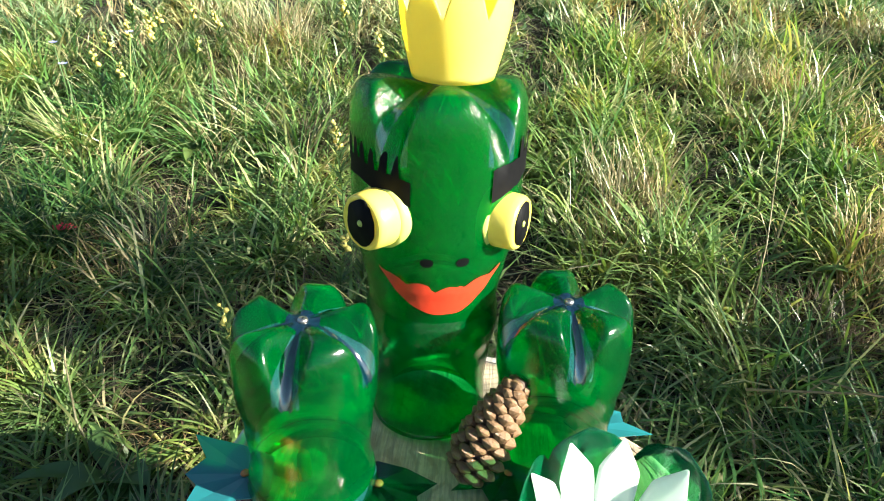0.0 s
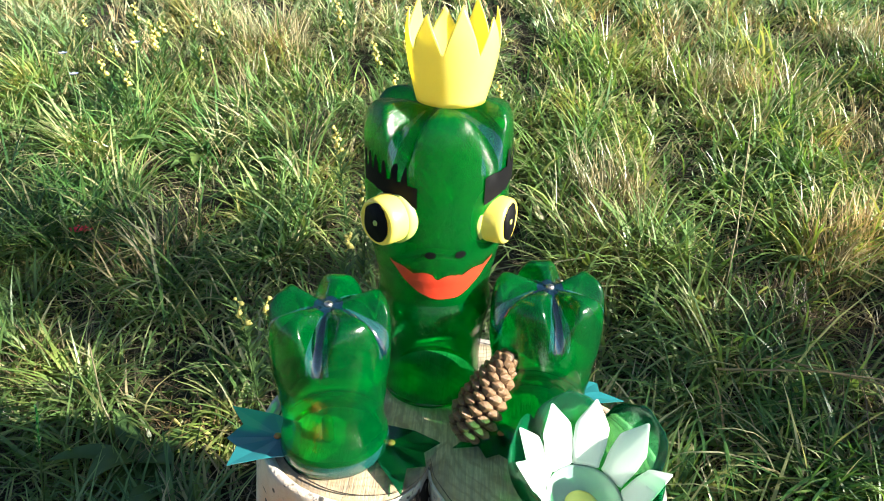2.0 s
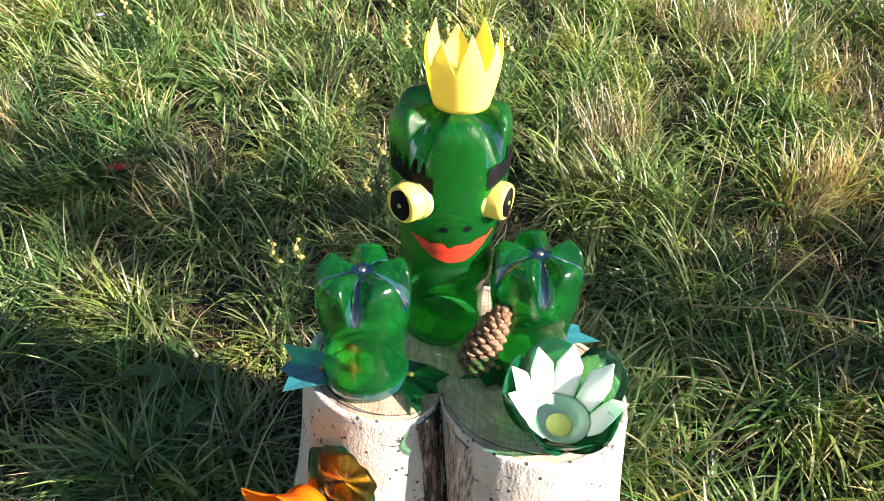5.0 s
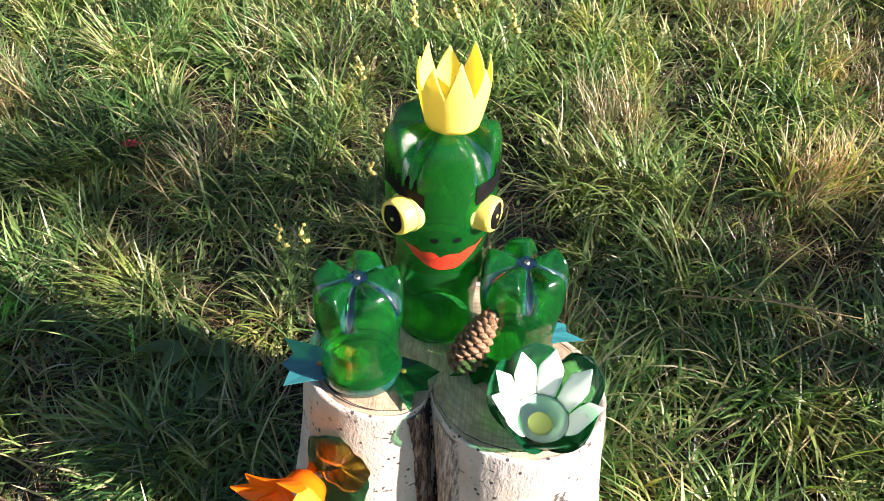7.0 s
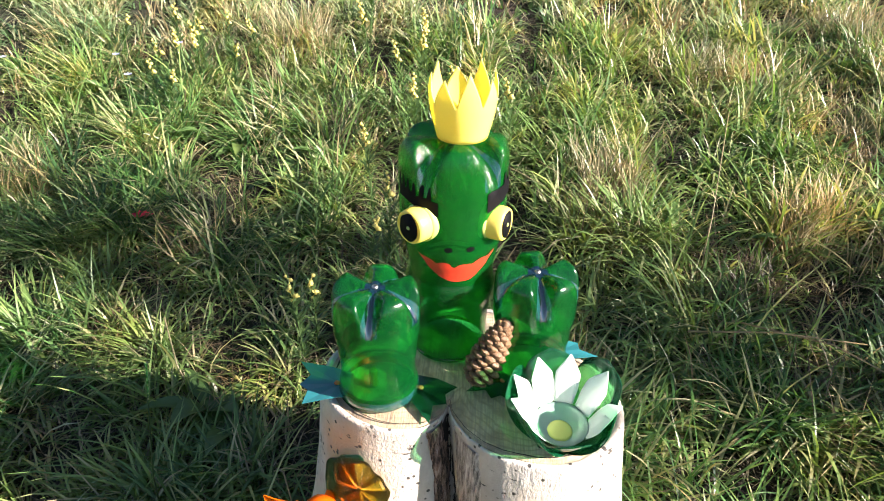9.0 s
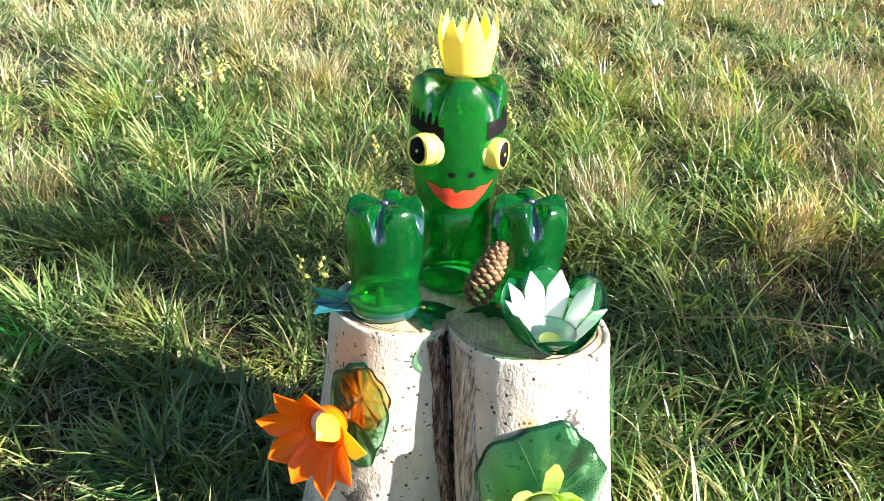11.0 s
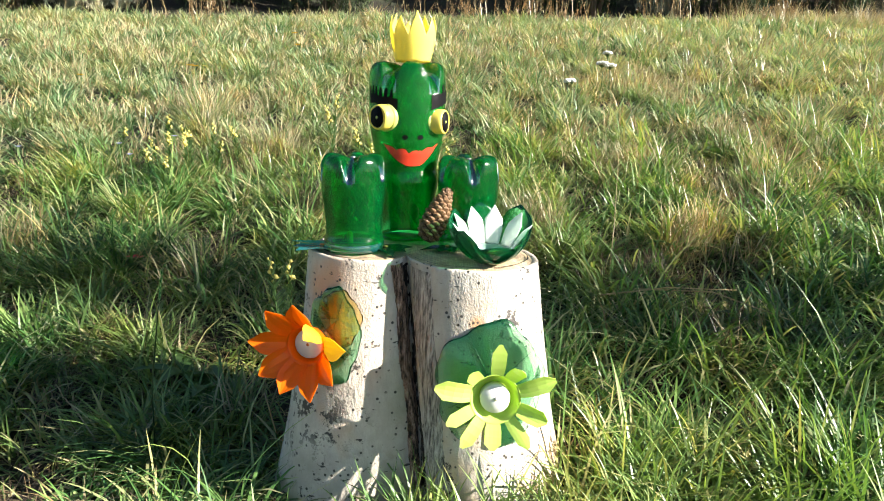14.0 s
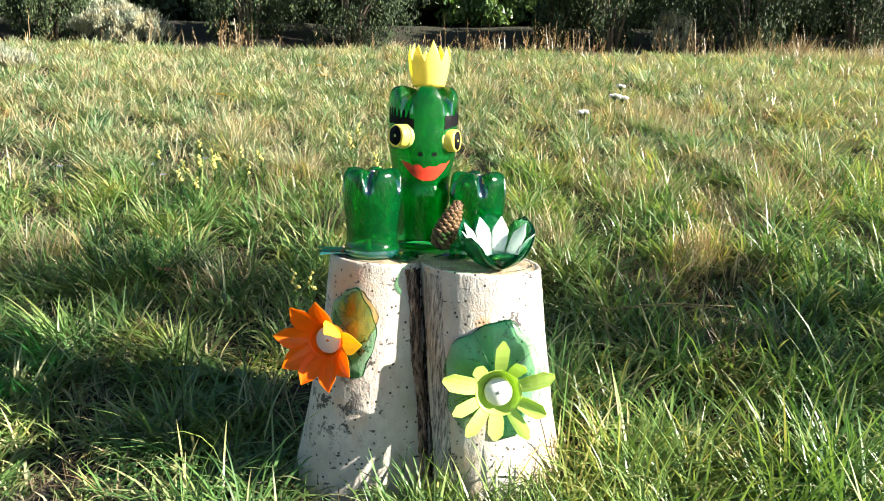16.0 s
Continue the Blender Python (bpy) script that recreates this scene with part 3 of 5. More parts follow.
for u in (-0.0105, 0.0115):
    zc = 0.0405
    part("nostril", paint_patch(u - 0.0042, u + 0.0042, lambda s: zc - 0.0034 * math.sqrt(max(0.0, 1 - (2 * s - 1) ** 2)) + wob(s, 5, 0.0004), lambda s: zc + 0.0036 * math.sqrt(max(0.0, 1 - (2 * s - 1) ** 2)), 14, 4), BLACK_INK, head, "black painted spot")

# brows with lashes
for side, (ua, ub, lashes) in ((-1, (-0.070, -0.020, (0.06, 0.20, 0.34, 0.50, 0.66, 0.82))), (1, (0.026, 0.068, (0.60, 0.85)))):
    def brow_low(s):
        k = s if side < 0 else 1 - s
        return 0.0885 - 0.012 * max(0.0, k - 0.25) + wob(s, 11, 0.0009)

    def brow_high(s):
        k = s if side < 0 else 1 - s
        return brow_low(s) + (0.0125 if side < 0 else 0.0175) + 0.003 * k + wob(s + 3, 13, 0.0010)

    brow = part("eyebrow", paint_patch(ua, ub, brow_low, brow_high, 36, 4, 0.0011), BLACK_INK, head, "black painted brow")
    for k in lashes:
        u = ua + (ub - ua) * k
        base = brow_high(k) - 0.002
        part("lash", paint_patch(u - 0.0026, u + 0.0026, lambda s: base, lambda s: base + 0.0145 * math.sqrt(max(0.05, 1 - (2 * s - 1) ** 2)), 6, 6, 0.0013), BLACK_INK, brow)

# bottle-cap eyes
CAP = [(0.0, 0.0), (0.0182, 0.0), (0.0186, 0.0012), (0.0182, 0.0125), (0.0177, 0.0160), (0.0164, 0.0176), (0.0149, 0.0180), (0.0139, 0.0172), (0.0, 0.0170)]
for name, place, direction in (("left", (-0.066, -0.019, 0.527), (-0.62, -0.78, 0.02)), ("right", (0.0315, 0.0085, 0.521), (0.92, -0.39, 0.0))):
    d = Vector(direction).normalized()
    m4 = Matrix.Translation(Vector(place) - Vector((HEAD.x, HEAD.y, HEAD_Z)) - d * 0.0172) @ d.to_track_quat("Z", "Y").to_matrix().to_4x4()
    bm = lathe(CAP, 48, caps=False)
    eye = part("cap_eye", turned(bm, m4), CAP_YELLOW, head, "yellow bottle cap eye")
    bm = lathe([(0.0, 0.0172), (0.0118, 0.0172), (0.0118, 0.0182), (0.0, 0.0184)], 40, caps=False)
    for v in bm.verts:
        r = 1 + 0.12 * noise.noise(Vector((v.co.x * 160, v.co.y * 160, place[0] * 50)))
        v.co.x, v.co.y = v.co.x * r, v.co.y * r * 1.28
    part("pupil", turned(bm, m4), BLACK_INK, eye, "black painted pupil")
    part("pupil_screw", turned(lathe([(0.0, 0.0184), (0.0022, 0.0184), (0.0018, 0.0192), (0.0, 0.0192)], 12, caps=False), m4), CENTRE_LIME, eye)
    part("cap_collar", turned(lathe([(0.0200, -0.006), (0.0206, 0.0010), (0.0184, 0.0022)], 40, caps=False), m4), CENTRE_LIME, eye, "olive ring under the cap")

# ---------------------------------------------------------------- crown
CROWN = Vector((-0.0175, 0.034, 0.6060))
crown = thing("crown", CROWN, "bright yellow plastic crown with pointed petals on green bottle", "crown")
TEETH, COLS = 8, 128
rows = []
for j in range(15):
    row = []
    for i in range(COLS):
        phi = 2 * math.pi * i / COLS
        k = (phi * TEETH / (2 * math.pi) + 0.2) % 1.0
        tooth = int(phi * TEETH / (2 * math.pi) + 0.2) % TEETH
        tip = 0.0665 + 0.005 * math.sin(tooth * 2.4)
        top = 0.036 + (tip - 0.036) * (1 - abs(2 * k - 1)) ** 0.85
        z = top * j / 14
        r = 0.0255 + 0.0085 * math.sin(min(1.0, z / 0.050) * math.pi / 2) - 0.004 * max(0.0, (z - 0.048) / 0.024) ** 1.5
        row.append((r * math.cos(phi), r * math.sin(phi), z))
    rows.append(row)
part("cup", thicken(sheet(rows, True), 0.0009), CROWN_YELLOW, crown)
part("cup_floor", turned(lathe([(0.0, 0.0006), (0.0252, 0.0006), (0.0252, 0.0020), (0.0, 0.0020)], 40, caps=False), pose(0, 0, 0)), CROWN_YELLOW, crown)

# ---------------------------------------------------------------- pine cone
cone_base, cone_tip = Vector((0.0065, -0.044, 0.354)), Vector((0.0385, -0.029, 0.4265))
axis_v = cone_tip - cone_base
cone = thing("pine_cone", cone_base, "brown pine cone standing tilted on the stump", "pine cone")
cone.rotation_mode = "QUATERNION"
cone.rotation_quaternion = axis_v.to_track_quat("Z", "Y")
L = axis_v.length
CONE_R = [(0.0105, -0.02), (0.0172, 0.10), (0.0198, 0.26), (0.0188, 0.45), (0.0148, 0.68), (0.0100, 0.88), (0.0066, 1.02)]
part("core", lathe([(0.001, -0.002 * 1)] + [(r * 0.74, z * L) for r, z in CONE_R] + [(0.001, L * 1.02)], 20, caps=False), CONE_DARK, cone)
# one woody scale: a blunt rhombic plate with a raised keel and a thorn
bm = bmesh.new()
outline = [(0.0, -0.50), (0.42, -0.22), (0.56, 0.12), (0.36, 0.42), (0.0, 0.58), (-0.36, 0.42), (-0.56, 0.12), (-0.42, -0.22)]
back = [bm.verts.new((x * 0.8, -0.55, z * 0.8 - 0.1)) for x, z in outline]
edge = [bm.verts.new((x, -0.05, z)) for x, z in outline]
front = [bm.verts.new((x * 0.55, 0.16 - 0.05 * abs(z), z * 0.55 + 0.05)) for x, z in outline]
peak = bm.verts.new((0, 0.30, 0.10))
for a, b in ((back, edge), (edge, front)):
    for i in range(8):
        bm.faces.new((a[i], a[(i + 1) % 8], b[(i + 1) % 8], b[i]))
for i in range(8):
    bm.faces.new((front[i], front[(i + 1) % 8], peak))
scale_mesh = mesh_of("scale", bm, CONE, False)
rng = random.Random(11)
COUNT = 92
for k in range(COUNT):
    f = 0.01 + 0.99 * k / COUNT
    r = lerp_profile(CONE_R, f)
    phi = k * radians(137.508)
    size = (0.0110 if f < 0.7 else 0.0110 - 0.012 * (f - 0.7)) * (0.72 + 0.28 * smoothstep(0.0, 0.12, f)) * rng.uniform(0.92, 1.08)
    ob = part("scale", scale_mesh, CONE, cone)
    d = Vector((math.cos(phi), math.sin(phi), 0))
    turn = Matrix.Rotation(phi - math.pi / 2, 4, "Z") @ Matrix.Rotation(radians(28 * (f - 0.12) + 18 * smoothstep(0.75, 1.0, f) + rng.uniform(-4, 4)), 4, "X")
    ob.matrix_local = Matrix.Translation(d * (r * 0.92) + Vector((0, 0, f * L))) @ turn @ Matrix.Diagonal((size, size * 1.1, size * (0.62 + 0.20 * f), 1))


# ---------------------------------------------------------------- cut flowers
def petal_rows(length, width, shape, curl, cup, n=12, m=7):
    """A petal that starts at the origin along +x; shape: half-width over 0 to 1; curl: its turn upwards along the way, in degrees from and to."""
    rows, x, z = [], 0.0, 0.0
    for j in range(n + 1):
        s = j / n
        w = width * shape(s)
        a = radians(curl[0] + (curl[1] - curl[0]) * s)
        rows.append([(x - 0.0 * i, w * (2 * i / (m - 1) - 1), z + cup * w * (2 * i / (m - 1) - 1) ** 2) for i in range(m)])
        x += length / n * math.cos(a)
        z += length / n * math.sin(a)
    return rows


def pointed(s):
    return max(0.02, (0.62 + 0.38 * smoothstep(0.0, 0.45, s)) * (1 if s < 0.55 else 1 - ((s - 0.55) / 0.45) ** 1.25))


def strap(s):
    return max(0.03, (0.84 + 0.16 * smoothstep(0.0, 0.3, s)) * (1 if s < 0.80 else 1 - 0.75 * (s - 0.80) / 0.20))


def cut_tip(s):
    """Straight-sided, with a blunt scissor-cut point."""
    return max(0.05, (0.80 + 0.20 * smoothstep(0.0, 0.35, s)) * (1 if s < 0.60 else 1 - 0.95 * (s - 0.60) / 0.40))


def round_petal(s):
    return max(0.04, math.sqrt(max(0.0, 1 - (2 * min(1.0, 0.25 + 0.75 * s) - 1) ** 2)) * (1.0 if s < 0.8 else 1 - 0.6 * (s - 0.8) / 0.2))


def frame_along(direction, roll=0.0):
    return Vector(direction).to_track_quat("Z", "Y").to_matrix().to_4x4() @ Matrix.Rotation(radians(roll), 4, "Z")


def add_petals(parent, name, m4, material, specs, label="", facets=0):
    """specs: angle, start radius, start height, length, half-width, shape, curl from, curl to, cup."""
    for ang, r0, z0, length, width, shape, c0, c1, cup in specs:
        bm = sheet(petal_rows(length, width, shape, (c0, c1), cup, facets or 12, 5 if facets else 7))
        bm = turned(thicken(bm, 0.0007), m4 @ Matrix.Rotation(radians(ang), 4, "Z") @ Matrix.Translation((r0, 0, z0)))
        part(name, bm, material, parent, label, not facets)


# water lily in a green cup
LILY = Vector((0.096, -0.096, STUMP_TOP + top_tilt(0.096) + 0.001))
lily = thing("plastic_water_lily", LILY, "white plastic water lily in green petal cup on stump", "flower")
tilt = frame_along((0.02, -0.14, 1.0))
rng = random.Random(21)
add_petals(lily, "green_petal", tilt, CUP_PET, [(a, 0.012, 0.002, l, 0.030, round_petal, c0, c1, 0.30) for a, l, c0, c1 in (
    (-88, 0.050, 26, 80), (-26, 0.070, 24, 92), (36, 0.092, 22, 98), (96, 0.088, 22, 98), (150, 0.088, 22, 98), (208, 0.070, 24, 92))], "deep green clear petal")
add_petals(lily, "white_petal", tilt, PETAL_WHITE, [(a, 0.0275, 0.0180, l + 0.009, 0.0126, cut_tip, c0, c1, 0.22) for a, l, c0, c1 in (
    (-14, 0.040, 60, 54), (30, 0.045, 62, 56), (74, 0.047, 68, 64), (114, 0.046, 68, 62), (150, 0.045, 62, 56), (178, 0.040, 58, 54), (206, 0.024, 58, 54), (334, 0.026, 60, 56))])
part("white_cup", turned(thicken(lathe([(0.0005, 0.0062), (0.010, 0.0066), (0.018, 0.0085), (0.0230, 0.0125), (0.0262, 0.0170), (0.0276, 0.0200)], 40, caps=False), 0.0004), tilt), MINT, lily, "mint translucent bowl")
part("flower_centre", turned(lathe([(0.0, 0.0105), (0.006, 0.0103), (0.0105, 0.0098), (0.0125, 0.0090), (0.0130, 0.0074)], 28, caps=False), tilt), CENTRE_LIME, lily, "pale lime centre")


def lily_pad(name, centre, normal, rx, ry, notch, label, roll=0.0, shape=1.0, bend=0.0, material=LEAF_PET):
    """A clear leaf with a notch and raised veins that hugs the bark."""
    ob = thing(name, centre, label, "plastic leaf")
    m4 = frame_along(normal)
    rows = []
    for j in range(11):
        f = max(0.02, j / 10)
        row = []
        for i in range(61):
            a = radians(roll + notch / 2 + (360 - notch) * i / 60)
            r = f * (1 + 0.05 * math.sin(5 * a + 1) + 0.025 * math.sin(11 * a))
            x, y = rx * r * math.cos(a), ry * r * math.sin(a)
            row.append((x, y, -bend * x * x + 0.0010 * math.sin(8 * a) * f))
        rows.append(row)
    part("blade", turned(thicken(sheet(rows), 0.0006), m4), material, ob)
    for k in range(4 if material == LEAF_PET else 0):
        a = radians(roll + notch / 2 + 40 + (280 - notch) * k / 3)
        pts = [(rx * s * math.cos(a), ry * s * math.sin(a), 0.0010 - bend * (rx * s * math.cos(a)) ** 2) for s in (0.05, 0.4, 0.88)]
        part("vein", turned(tube(pts, [0.0009, 0.0007, 0.0004], 5), m4), material, ob)
    return ob


def bark_at(x, z):
    """Where the front of the stump lies at x and z, and which way it faces."""
    phi = math.atan2(-0.15, x)
    for _ in range(14):
        q = stump_point(phi, z)
        phi += (x - q.x) * 5.0
    a, b, c = stump_point(phi - 0.12, z), stump_point(phi + 0.12, z), stump_point(phi, z + 0.04)
    n = (b - a).cross(c - q).normalized()
    return q, (n if n.y < 0 else -n)


q, n = bark_at(-0.120, 0.229)
lily_pad("leaf_of_orange_flower", q + n * 0.004, n, 0.040, 0.070, 14, "clear green round plastic leaf behind an orange flower on bark", 200, 1.0, 3.8)
# added piece that tints the leaf like light through the orange petals
q, n = bark_at(-0.110, 0.256)
lily_pad("amber_leaf", q + n * 0.0075, n, 0.033, 0.040, 30, "clear amber piece standing in for orange light on a green leaf", 200, 1.0, 3.8, AMBER_GLOW_PET)
ORANGE_AT = Vector((-0.152, -0.132, 0.224))
orange = thing("orange_flower", ORANGE_AT, "orange plastic bottle flower with white cap fixed to bark", "flower", "flowers on the bark")
m4 = frame_along((-0.30, -0.95, 0.05))
rng = random.Random(9)
add_petals(orange, "petal", m4, ORANGE, [(a + rng.uniform(-5, 5), 0.0250, 0.0035, l + rng.uniform(-0.004, 0.004), 0.0165, cut_tip, c0 + rng.uniform(-4, 4), c1 + rng.uniform(-7, 7), 0.40) for a, l, c0, c1 in (
    (92, 0.054, 48, 30), (136, 0.054, 46, 26), (176, 0.056, 42, 20), (214, 0.056, 42, 18), (252, 0.056, 44, 24), (290, 0.056, 46, 30), (328, 0.054, 40, 26))], "", 6)
# two petals coloured as if the sun shone through them
add_petals(orange, "petal", m4, ORANGE_SUNLIT, [(a, 0.0250, 0.0035, l, 0.0165, cut_tip, c0, c1, 0.42) for a, l, c0, c1 in ((8, 0.056, 38, 24), (48, 0.056, 52, 118))], "orange petal in a sunlit colour", 6)
part("throat", turned(thicken(lathe([(0.012, -0.0130), (0.0215, -0.0125), (0.0245, -0.004), (0.0262, 0.0045), (0.0285, 0.0085)], 40, caps=False), 0.0008), m4), ORANGE, orange)
cap = part("cap", turned(lathe([(0.0, -0.012), (0.0195, -0.012), (0.0205, -0.002), (0.0196, 0.0010), (0.0, 0.0016)], 40, caps=False), m4), CAP_WHITE, orange, "white bottle cap")
part("cap_screw", turned(lathe([(0.0, 0.0016), (0.0024, 0.0016), (0.0018, 0.0026), (0.0, 0.0028)], 12, caps=False), m4), RUST, cap)
q, n = bark_at(-0.150, 0.222)
part("stem_stub", tube([q - ORANGE_AT, (q - ORANGE_AT) / 2, m4 @ Vector((0, 0, -0.010))], [0.006, 0.006, 0.008], 10), ORANGE, orange)

q, n = bark_at(0.100, 0.180)
lily_pad("leaf_of_lime_flower", q + n * 0.004, n, 0.076, 0.086, 22, "clear green lily-pad plastic leaf behind a lime flower on bark", 255, 1.0, 3.2)
LIME_AT = Vector((0.102, -0.183, 0.173))
lime = thing("lime_flower", LIME_AT, "lime green plastic bottle flower with white cap on bark", "flower", "flowers on the bark")
m4 = frame_along((0.03, -0.99, 0.12))
add_petals(lime, "petal", m4, LIME, [(a + rng.uniform(-5, 5), 0.0325, 0.0075, l - 0.017, rng.uniform(0.0092, 0.0128), strap, c0 + rng.uniform(-5, 5), c1 + rng.uniform(-8, 8), rng.uniform(-0.1, 0.35)) for a, l, c0, c1 in (
    (88, 0.064, 30, 8), (52, 0.052, 34, 60), (22, 0.068, 24, 2), (-18, 0.058, 26, 10), (-52, 0.062, 26, 6), (-90, 0.052, 28, 10), (-128, 0.062, 26, 4), (-160, 0.058, 24, 8), (168, 0.070, 24, 2), (128, 0.040, 34, 40))], "", 4)
part("throat", turned(thicken(lathe([(0.016, -0.011), (0.024, -0.008), (0.030, 0.000), (0.0335, 0.0080)], 40, caps=False), 0.0008), m4), LIME, lime)
cap = part("cap", turned(lathe([(0.0, -0.012), (0.0195, -0.012), (0.0200, 0.002), (0.0190, 0.0055), (0.0, 0.0065)], 40, caps=False), m4), CAP_WHITE, lime, "white bottle cap")
part("cap_screw", turned(lathe([(0.0, 0.0065), (0.0028, 0.0065), (0.0020, 0.0078), (0.0, 0.0080)], 12, caps=False), m4), SCREW, cap)
part("stem_stub", tube([(0, 0, -0.010), (0, 0.015, -0.012), (0, 0.030, -0.014)], [0.007, 0.006, 0.006], 10), LIME, lime)


# ---------------------------------------------------------------- cut webbed feet, nails and a tag
def webbed_foot(place, rz, grow, label, material, mirror=1):
    """Three long cut points fanning from a rounded heel, with a screw through it."""
    ob = thing("cut_plastic_foot", place, label, "plastic foot", "cut feet")
    ob.rotation_euler = (0, 0, radians(rz))
    ring = [(-0.012, -0.020), (0.016, -0.032), (0.062, -0.052), (0.046, -0.020), (0.060, -0.004), (0.048, 0.010), (0.054, 0.034), (0.020, 0.030), (-0.012, 0.024)]
    rows = []
    for f in (0.06, 0.35, 0.65, 1.0):
        rows.append([(grow * (0.006 + (x - 0.006) * f), grow * y * f * mirror, 0.002 * math.sin(x * 60) * f + 0.0014) for x, y in ring])
    bm = sheet(rows, True)
    bm.verts.ensure_lookup_table()
    bm.faces.new(bm.verts[:len(ring)])
    part("web", thicken(bm, 0.0007), material, ob, smooth=False)
    part("screw", turned(lathe([(0.0, 0.0), (0.0034, 0.0), (0.0026, 0.0014), (0.0, 0.0016)], 12, caps=False), pose(0.010 * grow, 0.0, 0.0022)), RUST, ob, "rusty screw head")
    return ob


webbed_foot((-0.136, -0.050, STUMP_TOP + 0.004), 190, 0.82, "blue-green cut plastic webbed foot screwed to stump", PALE_PET)
webbed_foot((-0.058, -0.045, STUMP_TOP + 0.002), -30, 0.72, "dark green cut plastic webbed foot screwed to stump", FOOT_PET)
webbed_foot((0.098, 0.030, STUMP_TOP - 0.002), 40, 0.65, "blue-green cut plastic webbed foot screwed to stump", PALE_PET)
webbed_foot((0.040, -0.020, STUMP_TOP - 0.001), 250, 0.6, "dark green cut plastic webbed foot screwed to stump", FOOT_PET)
tag = part("orange_tag", turned(lathe([(0.0, 0.0), (0.0048, 0.0), (0.0050, 0.003), (0.0046, 0.020), (0.003, 0.023), (0.0, 0.023)], 14, caps=False), pose(-0.104, -0.046, STUMP_TOP + 0.002)), ORANGE, None)
tagged(tag, "small orange plastic stub inside a green bottle", "plastic stub")


# ---------------------------------------------------------------- meadow
def blade_mesh(name, base, azimuth, lean, bend, length, width, levels, material, label, twist=None, category="grass", tone=None):
    """Many arched, tapering blades in one mesh. All arguments are arrays of one value a blade."""
    n = len(azimuth)
    s = np.linspace(0, 1, levels + 1)
    ang = lean[:, None] + bend[:, None] * s[None, :]
    step = (length / levels)[:, None]
    out = np.concatenate([np.zeros((n, 1)), np.cumsum(np.sin(ang[:, :-1]) * step, 1)], 1)
    up = np.concatenate([np.zeros((n, 1)), np.cumsum(np.cos(ang[:, :-1]) * step, 1)], 1)
    cx, cy = np.cos(azimuth)[:, None], np.sin(azimuth)[:, None]
    mid = np.stack([base[:, :1] + out * cx, base[:, 1:2] + out * cy, base[:, 2:3] + up], -1)
    spin = azimuth + math.pi / 2 + (0 if twist is None else twist)
    side = np.stack([np.cos(spin), np.sin(spin), np.zeros(n)], -1)[:, None, :]
    half = (width / 2)[:, None] * np.array([0.75] + [1 - 0.75 * v ** 1.7 for v in s[1:-1]])[None, :]
    a, b = mid[:, :-1] + side * half[..., None], mid[:, :-1] - side * half[..., None]
    verts = np.concatenate([np.stack([a, b], 2).reshape(n, 2 * levels, 3), mid[:, -1:]], 1)
    per = 2 * levels + 1
    start = np.arange(n)[:, None] * per
    quads = np.concatenate([np.array([2 * k, 2 * k + 1, 2 * k + 3, 2 * k + 2]) for k in range(levels - 1)])
    loops = np.concatenate([start + quads[None, :], start + np.array([2 * levels - 2, 2 * levels - 1, 2 * levels])[None, :]], 1).ravel()
    sizes = np.tile(np.array([4] * (levels - 1) + [3]), n)
    me = bpy.data.meshes.new(name)
    me.vertices.add(n * per)
    me.vertices.foreach_set("co", verts.astype(np.float32).ravel())
    me.loops.add(len(loops))
    me.loops.foreach_set("vertex_index", loops.astype(np.int32))
    me.polygons.add(len(sizes))
    me.polygons.foreach_set("loop_start", np.concatenate([[0], np.cumsum(sizes)[:-1]]).astype(np.int32))
    me.polygons.foreach_set("loop_total", sizes.astype(np.int32))
    me.update(calc_edges=True)
    me.materials.append(material)
    if tone is not None:
        me.attributes.new("tone", "FLOAT", "FACE").data.foreach_set("value", np.repeat(tone, levels).astype(np.float32))
    return tagged(new(name, me), label, category, kind="stuff")


RNG = np.random.default_rng(17)
OUTLINE = np.array([math.hypot(*(stump_point(p, 0.0) - axis).xy) for p in np.linspace(-math.pi, math.pi, 73)])


def clear_of_stump(p, margin):
    v = p - np.array([axis.x, axis.y])
    return np.hypot(v[:, 0], v[:, 1]) > np.interp(np.arctan2(v[:, 1], v[:, 0]), np.linspace(-math.pi, math.pi, 73), OUTLINE) + margin


def scatter(count, x0, x1, y0, y1, margin=0.0):
    """Places in a field that widens with distance."""
    y = RNG.uniform(y0, y1, count)
    x = RNG.uniform(x0, x1, count)
    p = np.stack([x, y], 1)
    return p[clear_of_stump(p, margin)]


_waves = [(RNG.uniform(0, 2 * math.pi), RNG.uniform(0, 2 * math.pi), 2 * math.pi / RNG.uniform(0.11, 0.55)) for _ in range(28)]


def tussock(p, shift=0.0):
    """Uneven growth of the meadow, about -2 to 2: tussocks and hollows a hand to half a metre wide."""
    v = sum(np.sin(k * (math.cos(a) * p[:, 0] + math.sin(a) * p[:, 1]) + f + shift * i) for i, (a, f, k) in enumerate(_waves))
    return v / math.sqrt(len(_waves) / 2)


def patchy(count, x0, x1, y0, y1, shift):
    """Tuft centres, none in the hollows and thick on the tussocks."""
    p = scatter(count * 2, x0, x1, y0, y1)
    return p[RNG.uniform(-1.7, 1.3, len(p)) < tussock(p, shift)]


def tone_of(centres, mean):
    """The colour of each tussock, from blue-green at 0 over green and yellow-green to straw at 1. Past y 0.6 the tone
    rises: sunlight put into the colour.
    """
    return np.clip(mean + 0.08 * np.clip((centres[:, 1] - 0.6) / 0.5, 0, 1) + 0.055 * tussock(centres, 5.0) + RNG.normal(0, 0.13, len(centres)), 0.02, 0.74)


